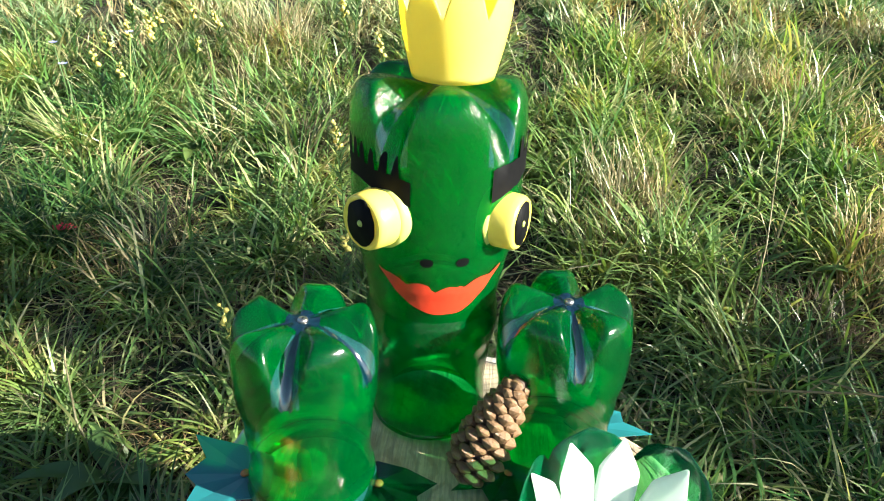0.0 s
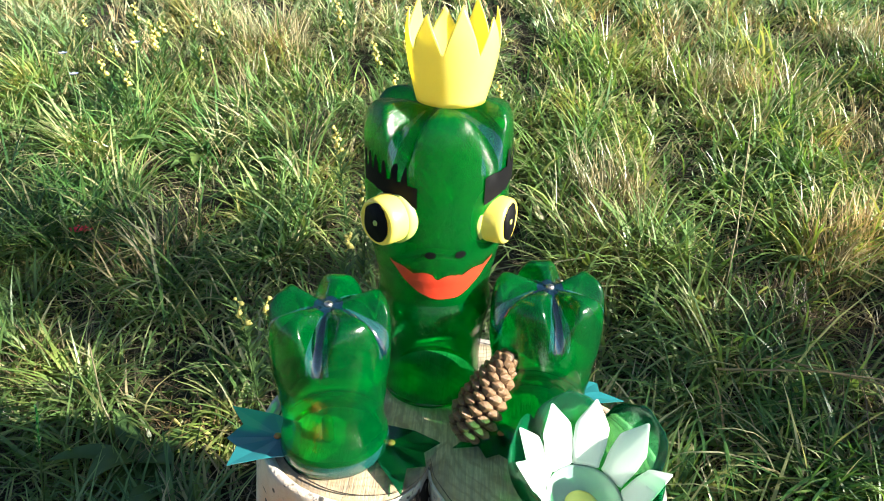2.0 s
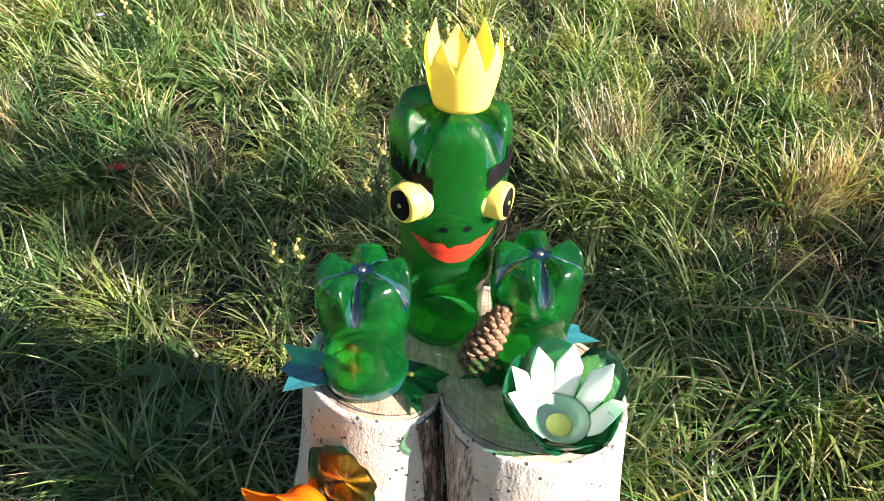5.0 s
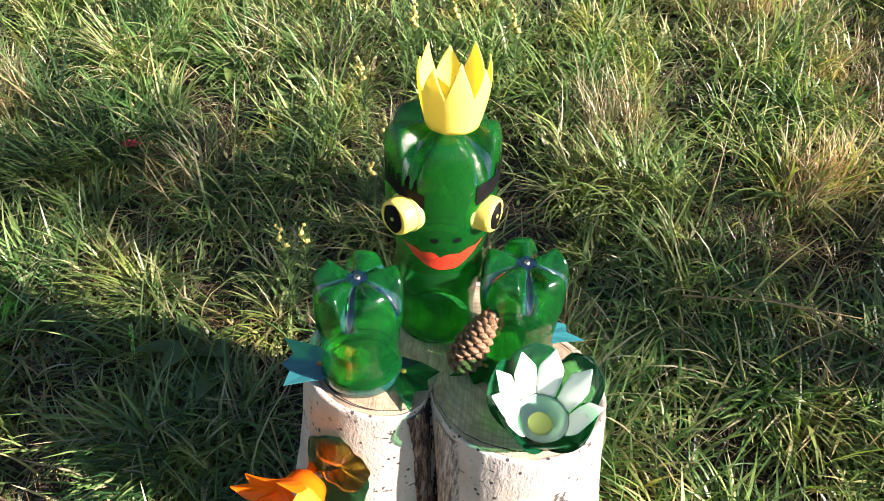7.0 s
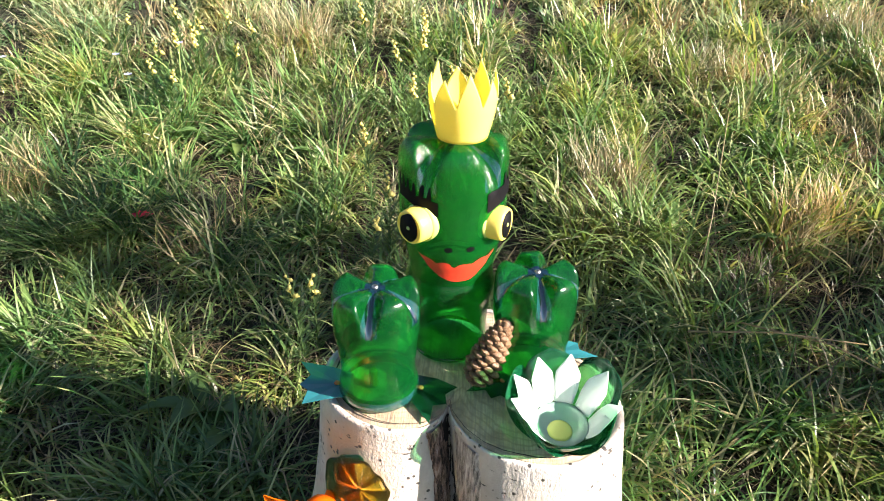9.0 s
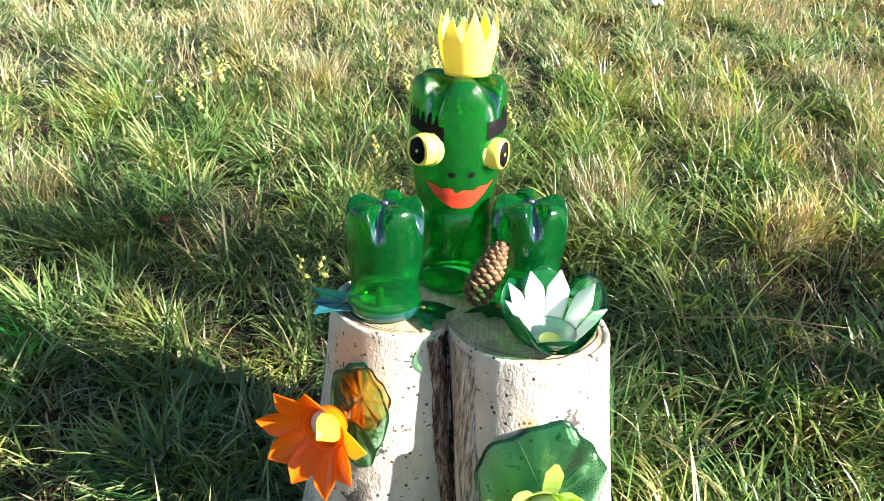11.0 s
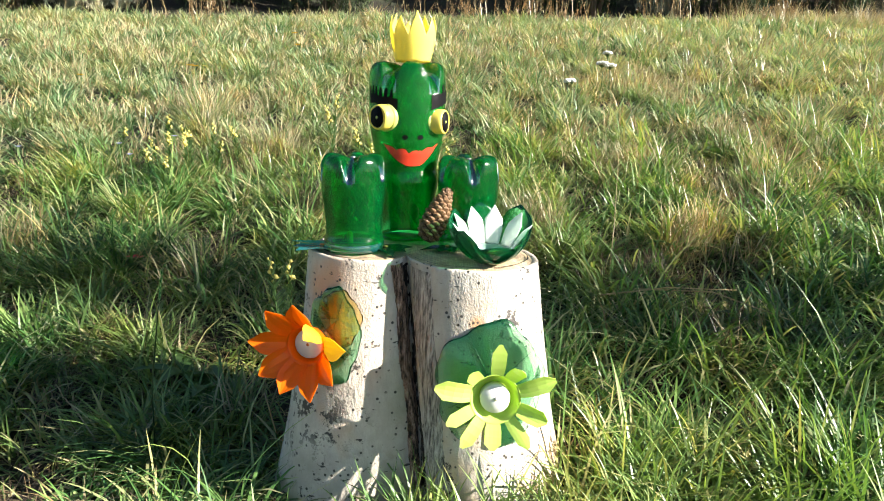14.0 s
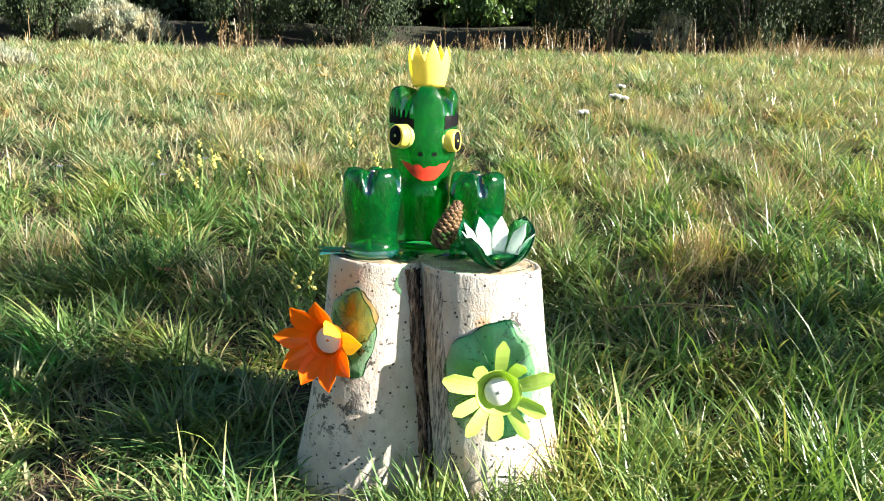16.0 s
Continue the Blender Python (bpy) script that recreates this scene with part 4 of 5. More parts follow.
def dried(tone, dry):
    """Turns a share of the blades to straw."""
    k = len(tone)
    return np.where(RNG.uniform(0, 1, k) < dry, RNG.uniform(0.76, 1.0, k), np.clip(tone + RNG.normal(0, 0.15, k), 0, 0.80))


def tufts(centres, each, spread, height, width, levels, name, material, label, lean=(0.05, 0.75), bend=(0.3, 1.5), category="grass", comb=0.25, tone=0.45, dry=0.15):
    """Blades that spring from tuft centres, lean outwards and are combed to one side."""
    n = len(centres)
    tall = np.repeat(np.clip(1.0 + 0.26 * tussock(centres), 0.35, 1.8) * RNG.uniform(0.7, 1.3, n) * np.clip(1.0 + 1.6 * (centres[:, 1] + 0.05), 0.62, 1.0), each)
    c = np.repeat(centres, each, 0)
    az = RNG.uniform(-math.pi, math.pi, n * each)
    lay = np.repeat(RNG.uniform(-math.pi, math.pi, n), each)
    hue = np.repeat(tone_of(centres, tone), each)
    rad = np.abs(RNG.normal(0, spread, n * each))
    p = c + np.stack([np.cos(az), np.sin(az)], 1) * rad[:, None]
    ok = clear_of_stump(p, -0.004)
    p, az, tall, rad, lay, hue = p[ok], az[ok], tall[ok], rad[ok], lay[ok], hue[ok]
    k = len(az)
    az = np.arctan2(np.sin(az) + comb * np.sin(lay), np.cos(az) + comb * np.cos(lay)) + RNG.normal(0, 1.0, k)
    base = np.concatenate([p, (ground_z(p[:, 0], p[:, 1]) - 0.004)[:, None]], 1)
    return blade_mesh(name, base, az, RNG.uniform(*lean, k) * np.minimum(1.2, 0.4 + rad / spread * 0.6), RNG.uniform(*bend, k), tall * RNG.uniform(*height, k), RNG.uniform(*width, k), levels, material, label, RNG.normal(0, 0.5, k), category, dried(hue, dry))


def in_view(p, spare=0.35):
    """The wedge of meadow before the path."""
    return np.abs(p[:, 0] - 0.02) < 0.70 * (p[:, 1] + 1.10) + spare


def spaced(step, x0, x1, y0, y1, hollow, shift=0.0):
    """Places about a step apart, fewer where the growth is thin."""
    gx, gy = np.meshgrid(np.arange(x0, x1, step), np.arange(y0, y1, step))
    p = np.stack([gx.ravel(), gy.ravel()], 1) + RNG.uniform(-0.5, 0.5, (gx.size, 2)) * step
    p = p[in_view(p) & clear_of_stump(p, 0.0)]
    return p[tussock(p, shift) > hollow + RNG.normal(0, 0.35, len(p))]


def tussocks(centres, radius, count, length, width, levels, name, material, label, tone=0.45, dry=0.15, bend=(0.3, 1.7), upright=1.0, even=False):
    """Grass that grows in rosettes: blades crowd at a centre and arch outwards all round, each tussock of one tone."""
    n = len(centres)
    size = RNG.uniform(0.6, 1.4, n) * (1.0 if even else np.clip(1.0 + 0.42 * tussock(centres), 0.35, 1.7))
    each = np.maximum(6, (count * size).astype(int))
    low = np.clip(1.0 + 1.6 * (centres[:, 1] + 0.05), 0.66, 1.0)
    pick = np.repeat(np.arange(n), each)
    k = len(pick)
    f = np.sqrt(RNG.uniform(0, 1, k))
    az = RNG.uniform(-math.pi, math.pi, k)
    p = centres[pick] + np.stack([np.cos(az), np.sin(az)], 1) * (f * radius * size[pick])[:, None]
    ok = clear_of_stump(p, -0.003)
    pick, f, az, p = pick[ok], f[ok], az[ok], p[ok]
    k = len(pick)
    lay, pull = RNG.uniform(-math.pi, math.pi, n)[pick], RNG.uniform(0.0, 0.7, n)[pick]
    az = np.arctan2(np.sin(az) + pull * np.sin(lay), np.cos(az) + pull * np.cos(lay)) + RNG.normal(0, 0.7, k)
    lean = (0.10 + 0.95 * f * RNG.uniform(0.3, 1.4, k)) / upright + np.abs(RNG.normal(0, 0.18, k))
    long = RNG.uniform(*length, k) * (size * low)[pick] ** 0.7
    base = np.concatenate([p, (ground_z(p[:, 0], p[:, 1]) - 0.004)[:, None]], 1)
    share = np.clip(dry * RNG.gamma(1.2, 0.85, n), 0, 0.85)[pick]
    return blade_mesh(name, base, az, lean, RNG.uniform(*bend, k), long, RNG.uniform(*width, k), levels, material, label, RNG.normal(0, 0.45, k), "grass", dried(tone_of(centres, tone)[pick], share))


MEADOW = "green tufted meadow grass with arching blades"
DRY = "dry straw-coloured grass blades among green tufts"
# close round the stump
tussocks(spaced(0.056, -1.6, 1.8, -0.34, 1.5, -0.75), 0.026, 32, (0.045, 0.115), (0.0036, 0.0074), 4, "grass", GRASS, MEADOW, 0.50, 0.16, (0.3, 2.2))
tufts(patchy(1100, -1.5, 1.7, -0.32, 1.45, 2.0), 9, 0.040, (0.03, 0.085), (0.0036, 0.0070), 3, "grass", GRASS, MEADOW, (0.2, 1.45), (0.2, 2.0), tone=0.44, dry=0.25)
tufts(patchy(420, -1.5, 1.7, -0.32, 1.45, 3.0), 13, 0.035, (0.04, 0.11), (0.0022, 0.0044), 3, "dry_grass", STRAW, DRY, (0.3, 1.4), (0.2, 1.3))
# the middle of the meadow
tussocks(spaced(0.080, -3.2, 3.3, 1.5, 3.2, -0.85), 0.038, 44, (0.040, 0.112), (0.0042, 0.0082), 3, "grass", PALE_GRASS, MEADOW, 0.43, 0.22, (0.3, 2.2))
tufts(patchy(1200, -2.7, 2.9, 1.45, 3.2, 3.0), 14, 0.05, (0.045, 0.12), (0.0032, 0.0060), 3, "dry_grass", STRAW, DRY, (0.2, 1.2), (0.2, 1.3))
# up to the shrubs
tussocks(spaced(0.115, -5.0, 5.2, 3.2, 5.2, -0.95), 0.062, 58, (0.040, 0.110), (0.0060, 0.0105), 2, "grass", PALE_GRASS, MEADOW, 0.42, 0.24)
tufts(patchy(1800, -5.0, 5.2, 3.1, 5.15, 3.0), 13, 0.06, (0.045, 0.11), (0.0048, 0.0085), 2, "dry_grass", STRAW, DRY, (0.2, 1.1), (0.2, 1.2))
# a straw-coloured stretch beside the shrubs
p = np.stack([RNG.normal(3.6, 0.6, 260), RNG.normal(4.9, 0.22, 260)], 1)
tufts(p, 22, 0.05, (0.06, 0.17), (0.003, 0.0055), 3, "dry_grass", STRAW, DRY, (0.1, 0.8), (0.2, 1.2))
# upright dry patches in the nearer meadow
for x, y, r, n in ((0.93, 0.98, 0.15, 50), (1.15, 1.35, 0.20, 60), (0.61, 1.24, 0.10, 34), (0.64, 0.60, 0.08, 26), (0.30, 0.80, 0.08, 22), (-0.86, 1.39, 0.07, 16), (-0.62, 1.45, 0.16, 40), (0.95, 2.35, 0.25, 70), (-0.95, 1.95, 0.2, 60), (-1.19, 0.82, 0.10, 26)):
    tufts(np.array([x, y]) + RNG.normal(0, r * 0.6, (n, 2)), 20, 0.026, (0.05, 0.13), (0.0016, 0.0034), 3, "dry_grass", STRAW, DRY, (0.05, 0.8), (0.1, 1.1))
# worn, flattened patches where the grass has died back
for x, y, r, n in ((0.47, 0.45, 0.11, 60), (-0.67, 0.31, 0.09, 40), (-0.62, 0.72, 0.10, 45), (0.72, 0.50, 0.12, 50), (0.85, 0.80, 0.15, 55), (-0.20, 0.62, 0.09, 30), (-0.35, 1.00, 0.12, 40), (0.30, 0.62, 0.09, 30), (0.62, 0.25, 0.10, 35)):
    tufts(np.array([x, y]) + RNG.normal(0, r * 0.6, (n, 2)), 16, 0.03, (0.04, 0.10), (0.0012, 0.0026), 3, "thatch", THATCH, "flattened dry grass in a worn patch", (0.5, 1.5), (0.0, 0.9))
# matted thatch near the soil
p = scatter(30000, -1.5, 1.7, -0.32, 1.6)
k = len(p)
blade_mesh("thatch", np.concatenate([p, (ground_z(p[:, 0], p[:, 1]) + RNG.uniform(0.0, 0.015, k))[:, None]], 1), RNG.uniform(-math.pi, math.pi, k), RNG.uniform(0.9, 1.6, k), RNG.uniform(-0.3, 0.6, k), RNG.uniform(0.03, 0.10, k), RNG.uniform(0.0010, 0.0024, k), 2, THATCH, "flattened dry grass lying on the soil", None, "thatch")
# small broad leaves low among the blades
tufts(patchy(1900, -1.5, 1.7, -0.30, 1.6, 1.0), 7, 0.022, (0.018, 0.045), (0.006, 0.013), 3, "ground_cover", WEED, "small broad green leaves low among the grass", (0.3, 1.5), (0.0, 1.2), "weeds")
tufts(patchy(2000, -2.7, 2.9, 1.6, 3.4, 1.0), 6, 0.03, (0.025, 0.055), (0.009, 0.017), 2, "ground_cover", WEED, "small broad green leaves low among the grass", (0.3, 1.5), (0.0, 1.2), "weeds")
# scattered long bright blades that arch over the rest
p = scatter(620, -1.3, 1.5, -0.34, 1.3, 0.01)
tufts(p, 3, 0.02, (0.09, 0.19), (0.0028, 0.0050), 5, "long_grass", GRASS, "single long grass blades arching over shorter grass", (0.1, 0.8), (0.5, 1.7), tone=0.58, dry=0.10)
# the rest of the meadow beside and behind, in coarser tufts
p = scatter(12000, -5.0, 5.2, -3.0, 3.2)
tufts(p[~in_view(p, 0.30) | (p[:, 1] < -0.34)], 12, 0.06, (0.04, 0.11), (0.008, 0.014), 2, "grass", GRASS, MEADOW, (0.2, 1.4), (0.2, 1.6))
# long dark blue-green tussocks
dark = np.array([(-0.89, 0.74), (-0.79, 0.63), (-0.97, 0.66), (-0.86, 0.64), (-1.02, 0.78), (0.98, 0.45), (0.90, 0.36), (1.08, 0.52), (0.75, 0.30), (0.22, 0.95), (0.70, 0.85), (-0.44, 0.06)])
tussocks(np.repeat(dark, 2, 0) + RNG.normal(0, 0.03, (len(dark) * 2, 2)), 0.036, 60, (0.08, 0.165), (0.0040, 0.0070), 5, "long_grass", GRASS, "long dark green grass clumps bending outwards", 0.25, 0.03, (0.4, 1.7), 1.1, True)
# bright tussocks that stand out of the turf
bright = np.array([(-0.87, 0.39), (-0.95, 0.43), (-0.62, 0.38), (-0.71, 0.41), (-0.895, 0.97), (-0.82, 1.00), (-0.97, 1.02), (0.35, 0.57), (0.40, 0.62), (0.59, 0.62), (-0.57, 1.18), (0.86, 0.62), (0.28, 1.12), (0.05, 1.05)])
tussocks(np.repeat(bright, 2, 0) + RNG.normal(0, 0.02, (len(bright) * 2, 2)), 0.034, 56, (0.08, 0.155), (0.0040, 0.0068), 5, "long_grass", GRASS, "long bright green grass tussocks bending outwards", 0.47, 0.10, (0.4, 1.6), 1.15, True)
# taller green grass right of and before the foot of the stump; its lowered tone stands in for shade
p = np.stack([RNG.uniform(0.20, 1.0, 95), RNG.uniform(-0.34, 0.22, 95)], 1)
tussocks(p[clear_of_stump(p, 0.02)], 0.030, 20, (0.07, 0.16), (0.0032, 0.0058), 5, "long_grass", GRASS, "tall yellow-green grass beside the foot of a stump", 0.40, 0.12, (0.2, 1.3), 1.5, True)
p = np.array([(0.30, -0.20), (0.36, -0.26), (0.27, -0.13), (0.33, -0.08), (0.24, -0.24), (0.17, -0.29), (0.09, -0.31), (0.40, -0.16), (0.30, -0.32), (0.22, -0.31)])
tussocks(p + RNG.normal(0, 0.008, p.shape), 0.030, 46, (0.08, 0.15), (0.0030, 0.0056), 5, "long_grass", GRASS, "tall yellow-green grass beside the foot of a stump", 0.48, 0.10, (0.2, 1.2), 1.6, True)
p = np.stack([RNG.uniform(0.28, 0.72, 18), RNG.uniform(-0.36, -0.04, 18)], 1)
tussocks(p, 0.036, 30, (0.11, 0.21), (0.0030, 0.0056), 5, "long_grass", GRASS, "tall yellow-green grass beside the foot of a stump", 0.42, 0.10, (0.1, 1.0), 2.2, True)
p = np.array([(0.03, -0.215), (0.08, -0.245), (0.0, -0.205), (0.14, -0.275), (-0.05, -0.22), (0.20, -0.27)])
tussocks(p, 0.026, 24, (0.06, 0.115), (0.0028, 0.0050), 4, "long_grass", GRASS, "short green tussocks before the foot of a stump", 0.42, 0.15, (0.2, 1.2), 1.4, True)
p = np.stack([RNG.uniform(-0.34, 0.34, 90), RNG.uniform(-0.34, -0.19, 90)], 1)
tufts(p[clear_of_stump(p, 0.004)], 15, 0.022, (0.05, 0.15), (0.0024, 0.0044), 4, "grass", GRASS, "green grass at the foot of a stump", tone=0.5)


def rosette(place, leaves, length, width, label, seed, erect=35):
    """A low weed: broad leaves with a midrib fold springing from one root."""
    rng = random.Random(seed)
    x, y = place
    ob = thing("broadleaf_weed", (x, y, float(ground_z(x, y))), label, "weed", "meadow weeds")
    for k in range(leaves):
        l, w = length * rng.uniform(0.6, 1.15), width * rng.uniform(0.7, 1.2)
        bm = sheet(petal_rows(l, w, lambda s: max(0.03, math.sin(math.pi * min(1, 0.08 + 0.92 * s)) ** 0.8 * (1 + 0.06 * math.sin(40 * s))), (erect + rng.uniform(-15, 40), rng.uniform(-50, 0)), 0.35, 8, 5))
        part("leaf", turned(bm, Matrix.Rotation(2.4 * k + rng.uniform(-0.4, 0.4), 4, "Z") @ Matrix.Translation((0.004, 0, 0.004))), WEED, ob)
    return ob


for i, (x, y, n, l, w) in enumerate(((-0.455, 0.245, 8, 0.11, 0.020), (-0.40, 0.20, 5, 0.09, 0.018), (-0.46, 0.83, 12, 0.10, 0.012), (-0.40, 0.92, 10, 0.09, 0.012), (-0.62, 0.98, 9, 0.10, 0.014), (-0.72, 1.02, 8, 0.09, 0.014), (0.34, -0.02, 6, 0.06, 0.011), (0.62, 0.58, 7, 0.10, 0.015), (0.70, 0.62, 6, 0.09, 0.013), (0.66, 0.30, 5, 0.08, 0.014), (-1.05, 1.2, 9, 0.10, 0.016), (0.95, 1.25, 9, 0.10, 0.014))):
    rosette((x, y), n, l, w, "low green broad-leaved weed growing in grass", 40 + i)


def toadflax(place, height, blooms, material, label, seed, lean=0.0):
    """A thin leafy stem with a spike of small two-lipped blooms."""
    rng = random.Random(seed)
    x, y = place
    ob = thing("wildflower", (x, y, float(ground_z(x, y))), label, "wildflower", "yellow wildflowers")
    dx, dy = rng.uniform(-0.03, 0.03) + lean, rng.uniform(-0.03, 0.03)
    at = lambda s: Vector((dx * s * s, dy * s * s, height * s))
    part("stem", tube([at(k / 5) for k in range(6)], [0.0016 - 0.0002 * k for k in range(6)], 5), WEED, ob)
    bm = bmesh.new()
    for k in range(90):
        s = rng.uniform(0.06, 0.92)
        a = rng.uniform(0, 6.28)
        q, l = at(s), rng.uniform(0.018, 0.035)
        d = Vector((math.cos(a), math.sin(a), 0.75))
        e = Vector((-math.sin(a), math.cos(a), 0)) * 0.0017
        bm.faces.new([bm.verts.new(v) for v in (q - e, q + e, q + d * l * 0.6 + e, q + d * l, q + d * l * 0.6 - e)])
    part("leaves", bm, WEED, ob)
    for k in range(blooms):
        s = 0.80 + 0.20 * k / max(1, blooms - 1)
        a = k * 2.4 + rng.uniform(-0.3, 0.3)
        size = 0.0047 * (1.15 - 0.6 * k / blooms) * rng.uniform(0.8, 1.25)
        bm = bmesh.new()
        bmesh.ops.create_icosphere(bm, subdivisions=1, radius=size)
        for v in bm.verts:
            v.co.x *= 1.5 if v.co.z > 0 else 0.6
            v.co.z *= 1.1
        bmesh.ops.create_cone(bm, cap_ends=True, segments=5, radius1=size * 0.4, radius2=0.0004, depth=size * 2.2, matrix=Matrix.Translation((0, 0, -size * 1.5)))
        d = Vector((math.cos(a), math.sin(a), 0.4))
        part("bloom", turned(bm, Matrix.Translation(at(s) + d * size * 1.1) @ Matrix.Rotation(a, 4, "Z") @ Matrix.Rotation(radians(40), 4, "Y")), material, ob)
    return ob


for i, (x, y, h, n) in enumerate(((-0.177, 1.07, 0.25, 14), (-0.150, 1.10, 0.27, 13), (-0.205, 1.05, 0.22, 10), (-0.242, 0.735, 0.22, 8), (-0.184, 0.90, 0.23, 10), (-0.165, 0.93, 0.20, 8), (-0.179, 0.585, 0.20, 7), (-0.160, 0.61, 0.22, 8), (-0.215, 0.56, 0.15, 6), (-0.32, 1.22, 0.24, 10), (-0.306, 0.334, 0.20, 5), (-0.285, 0.36, 0.18, 4), (0.065, 0.90, 0.21, 7), (-0.082, 0.93, 0.22, 7), (-0.36, 1.48, 0.20, 9))):
    toadflax((x, y), h, n, FLOWER_YELLOW, "slender wildflower with a spike of pale yellow blooms", 70 + i)
rng = random.Random(31)
for i in range(12):
    toadflax((-0.86 + rng.gauss(0, 0.085), 1.26 + rng.gauss(0, 0.08)), rng.uniform(0.12, 0.20), rng.randint(5, 10), FLOWER_YELLOW, "slender wildflower with a spike of pale yellow blooms", 120 + i)


def small_flower(place, height, head, material, label, name="small_flower", petals=8, flat=0.15):
    x, y = place
    ob = thing(name, (x, y, float(ground_z(x, y))), label, "wildflower")
    part("stem", tube([(0, 0, 0), (0.006, 0.002, height * 0.5), (0.002, -0.004, height)], [0.0016, 0.0013, 0.001], 5), WEED, ob)
    for k in range(petals):
        bm = sheet(petal_rows(head, head * 0.36, lambda s: max(0.1, math.sin(math.pi * min(1, 0.15 + 0.8 * s))), (10, 25), 0.2, 4, 3))
        part("petal", turned(bm, Matrix.Translation((0.002, -0.004, height)) @ Matrix.Rotation(2 * math.pi * k / petals, 4, "Z")), material, ob)
    return ob


for x, y in ((-1.10, 2.20), (-1.13, 2.22), (-0.83, 3.12), (-0.73, 2.70), (-1.55, 2.05)):
    small_flower((x, y), 0.17, 0.020, FLOWER_GOLD, "small golden daisy-like flower in meadow grass")
for x, y in ((-0.95, 1.07), (-0.80, 1.12), (-0.88, 0.98), (-1.25, 1.06)):
    small_flower((x, y), 0.20, 0.011, FLOWER_BLUE, "small pale blue flower in meadow grass", petals=6)
small_flower((-0.770, 0.700), 0.034, 0.019, FLOWER_RED, "small red blossom low in the grass", petals=6)
small_flower((-0.756, 0.706), 0.030, 0.016, FLOWER_RED, "small red blossom low in the grass", petals=5)


def yarrow(place, height, span):
    """A flat white flower head on branching stalks."""
    x, y = place
    rng = random.Random(int(1000 * abs(x)))
    ob = thing("yarrow", (x, y, float(ground_z(x, y))), "white flat-topped wildflower standing in meadow grass", "wildflower")
    part("stem", tube([(0, 0, 0), (0.004, 0, height * 0.6), (0, 0, height * 0.85)], [0.0022, 0.002, 0.0018], 6), WEED, ob)
    for k in range(26):
        a, r = k * 2.4, span * math.sqrt(k / 26)
        q = Vector((r * math.cos(a), r * math.sin(a), height + rng.uniform(-0.004, 0.004) - 0.15 * r))
        part("stalk", tube([(0, 0, height * 0.84), q], [0.0008, 0.0006], 4), WEED, ob)
        bm = bmesh.new()
        bmesh.ops.create_icosphere(bm, subdivisions=1, radius=0.0082)
        for v in bm.verts:
            v.co.z *= 0.75
        part("floret", turned(bm, Matrix.Translation(q)), FLOWER_WHITE, ob)


for x, y, h, s in ((0.835, 2.40, 0.15, 0.020), (0.755, 2.15, 0.150, 0.026), (0.792, 2.16, 0.140, 0.028), (0.565, 1.95, 0.12, 0.010), (0.585, 1.96, 0.12, 0.014)):
    yarrow((x, y), h, s)


def grass_stalk(points, radius, label, plume=0):
    """A single culm, with a narrow seed head at its tip where plume is given."""
    ob = thing("grass_stalk", points[0], label, "grass stalk", "single stalks")
    o = Vector(points[0])
    pts = [Vector(p) - o for p in points]
    part("culm", tube(pts, [radius * (1 - 0.5 * k / (len(pts) - 1)) for k in range(len(pts))], 6), STRAW if plume == 0 else GRASS, ob)
    if plume:
        bm, rng, d = bmesh.new(), random.Random(4), (pts[-1] - pts[-2]).normalized()
        for k in range(40):
            q = pts[-1] - d * 0.06 * k / 40
            a = rng.uniform(0, 6.28)
            e = Vector((math.cos(a), math.sin(a), 0)) * 0.0035 + d * 0.006
            w = d.cross(e).normalized() * 0.0010
            bm.faces.new([bm.verts.new(v) for v in (q, q + e * 0.5 + w, q + e, q + e * 0.5 - w)])
        part("seed_head", bm, STRAW, ob)
    return ob


def over(x, y, h):
    return (x, y, float(ground_z(x, y)) + h)


grass_stalk([over(-0.445, 0.02, 0), over(-0.440, 0.02, 0.15), over(-0.425, 0.03, 0.27), over(-0.415, 0.035, 0.34)], 0.0016, "tall green grass culm with a narrow seed head", 1)
grass_stalk([over(-0.50, 0.27, 0.02), over(-0.525, 0.29, 0.06), over(-0.56, 0.345, 0.11)], 0.0022, "pale dry straw leaning in the grass")
grass_stalk([over(0.42, 0.50, 0.01), over(0.44, 0.56, 0.10), over(0.475, 0.70, 0.22)], 0.0014, "thin yellow straw standing in the grass")
for a, b in (((0.36, 0.33, 0.07), (0.62, 0.28, 0.09)), ((0.44, 0.36, 0.06), (0.70, 0.20, 0.07)), ((0.10, 0.52, 0.05), (0.20, 0.56, 0.08)), ((-0.30, 0.12, 0.03), (-0.24, 0.02, 0.05))):
    grass_stalk([over(*a), over((a[0] + b[0]) / 2, (a[1] + b[1]) / 2, 0.09), over(*b)], 0.0018, "pale dry straw lying across the grass")


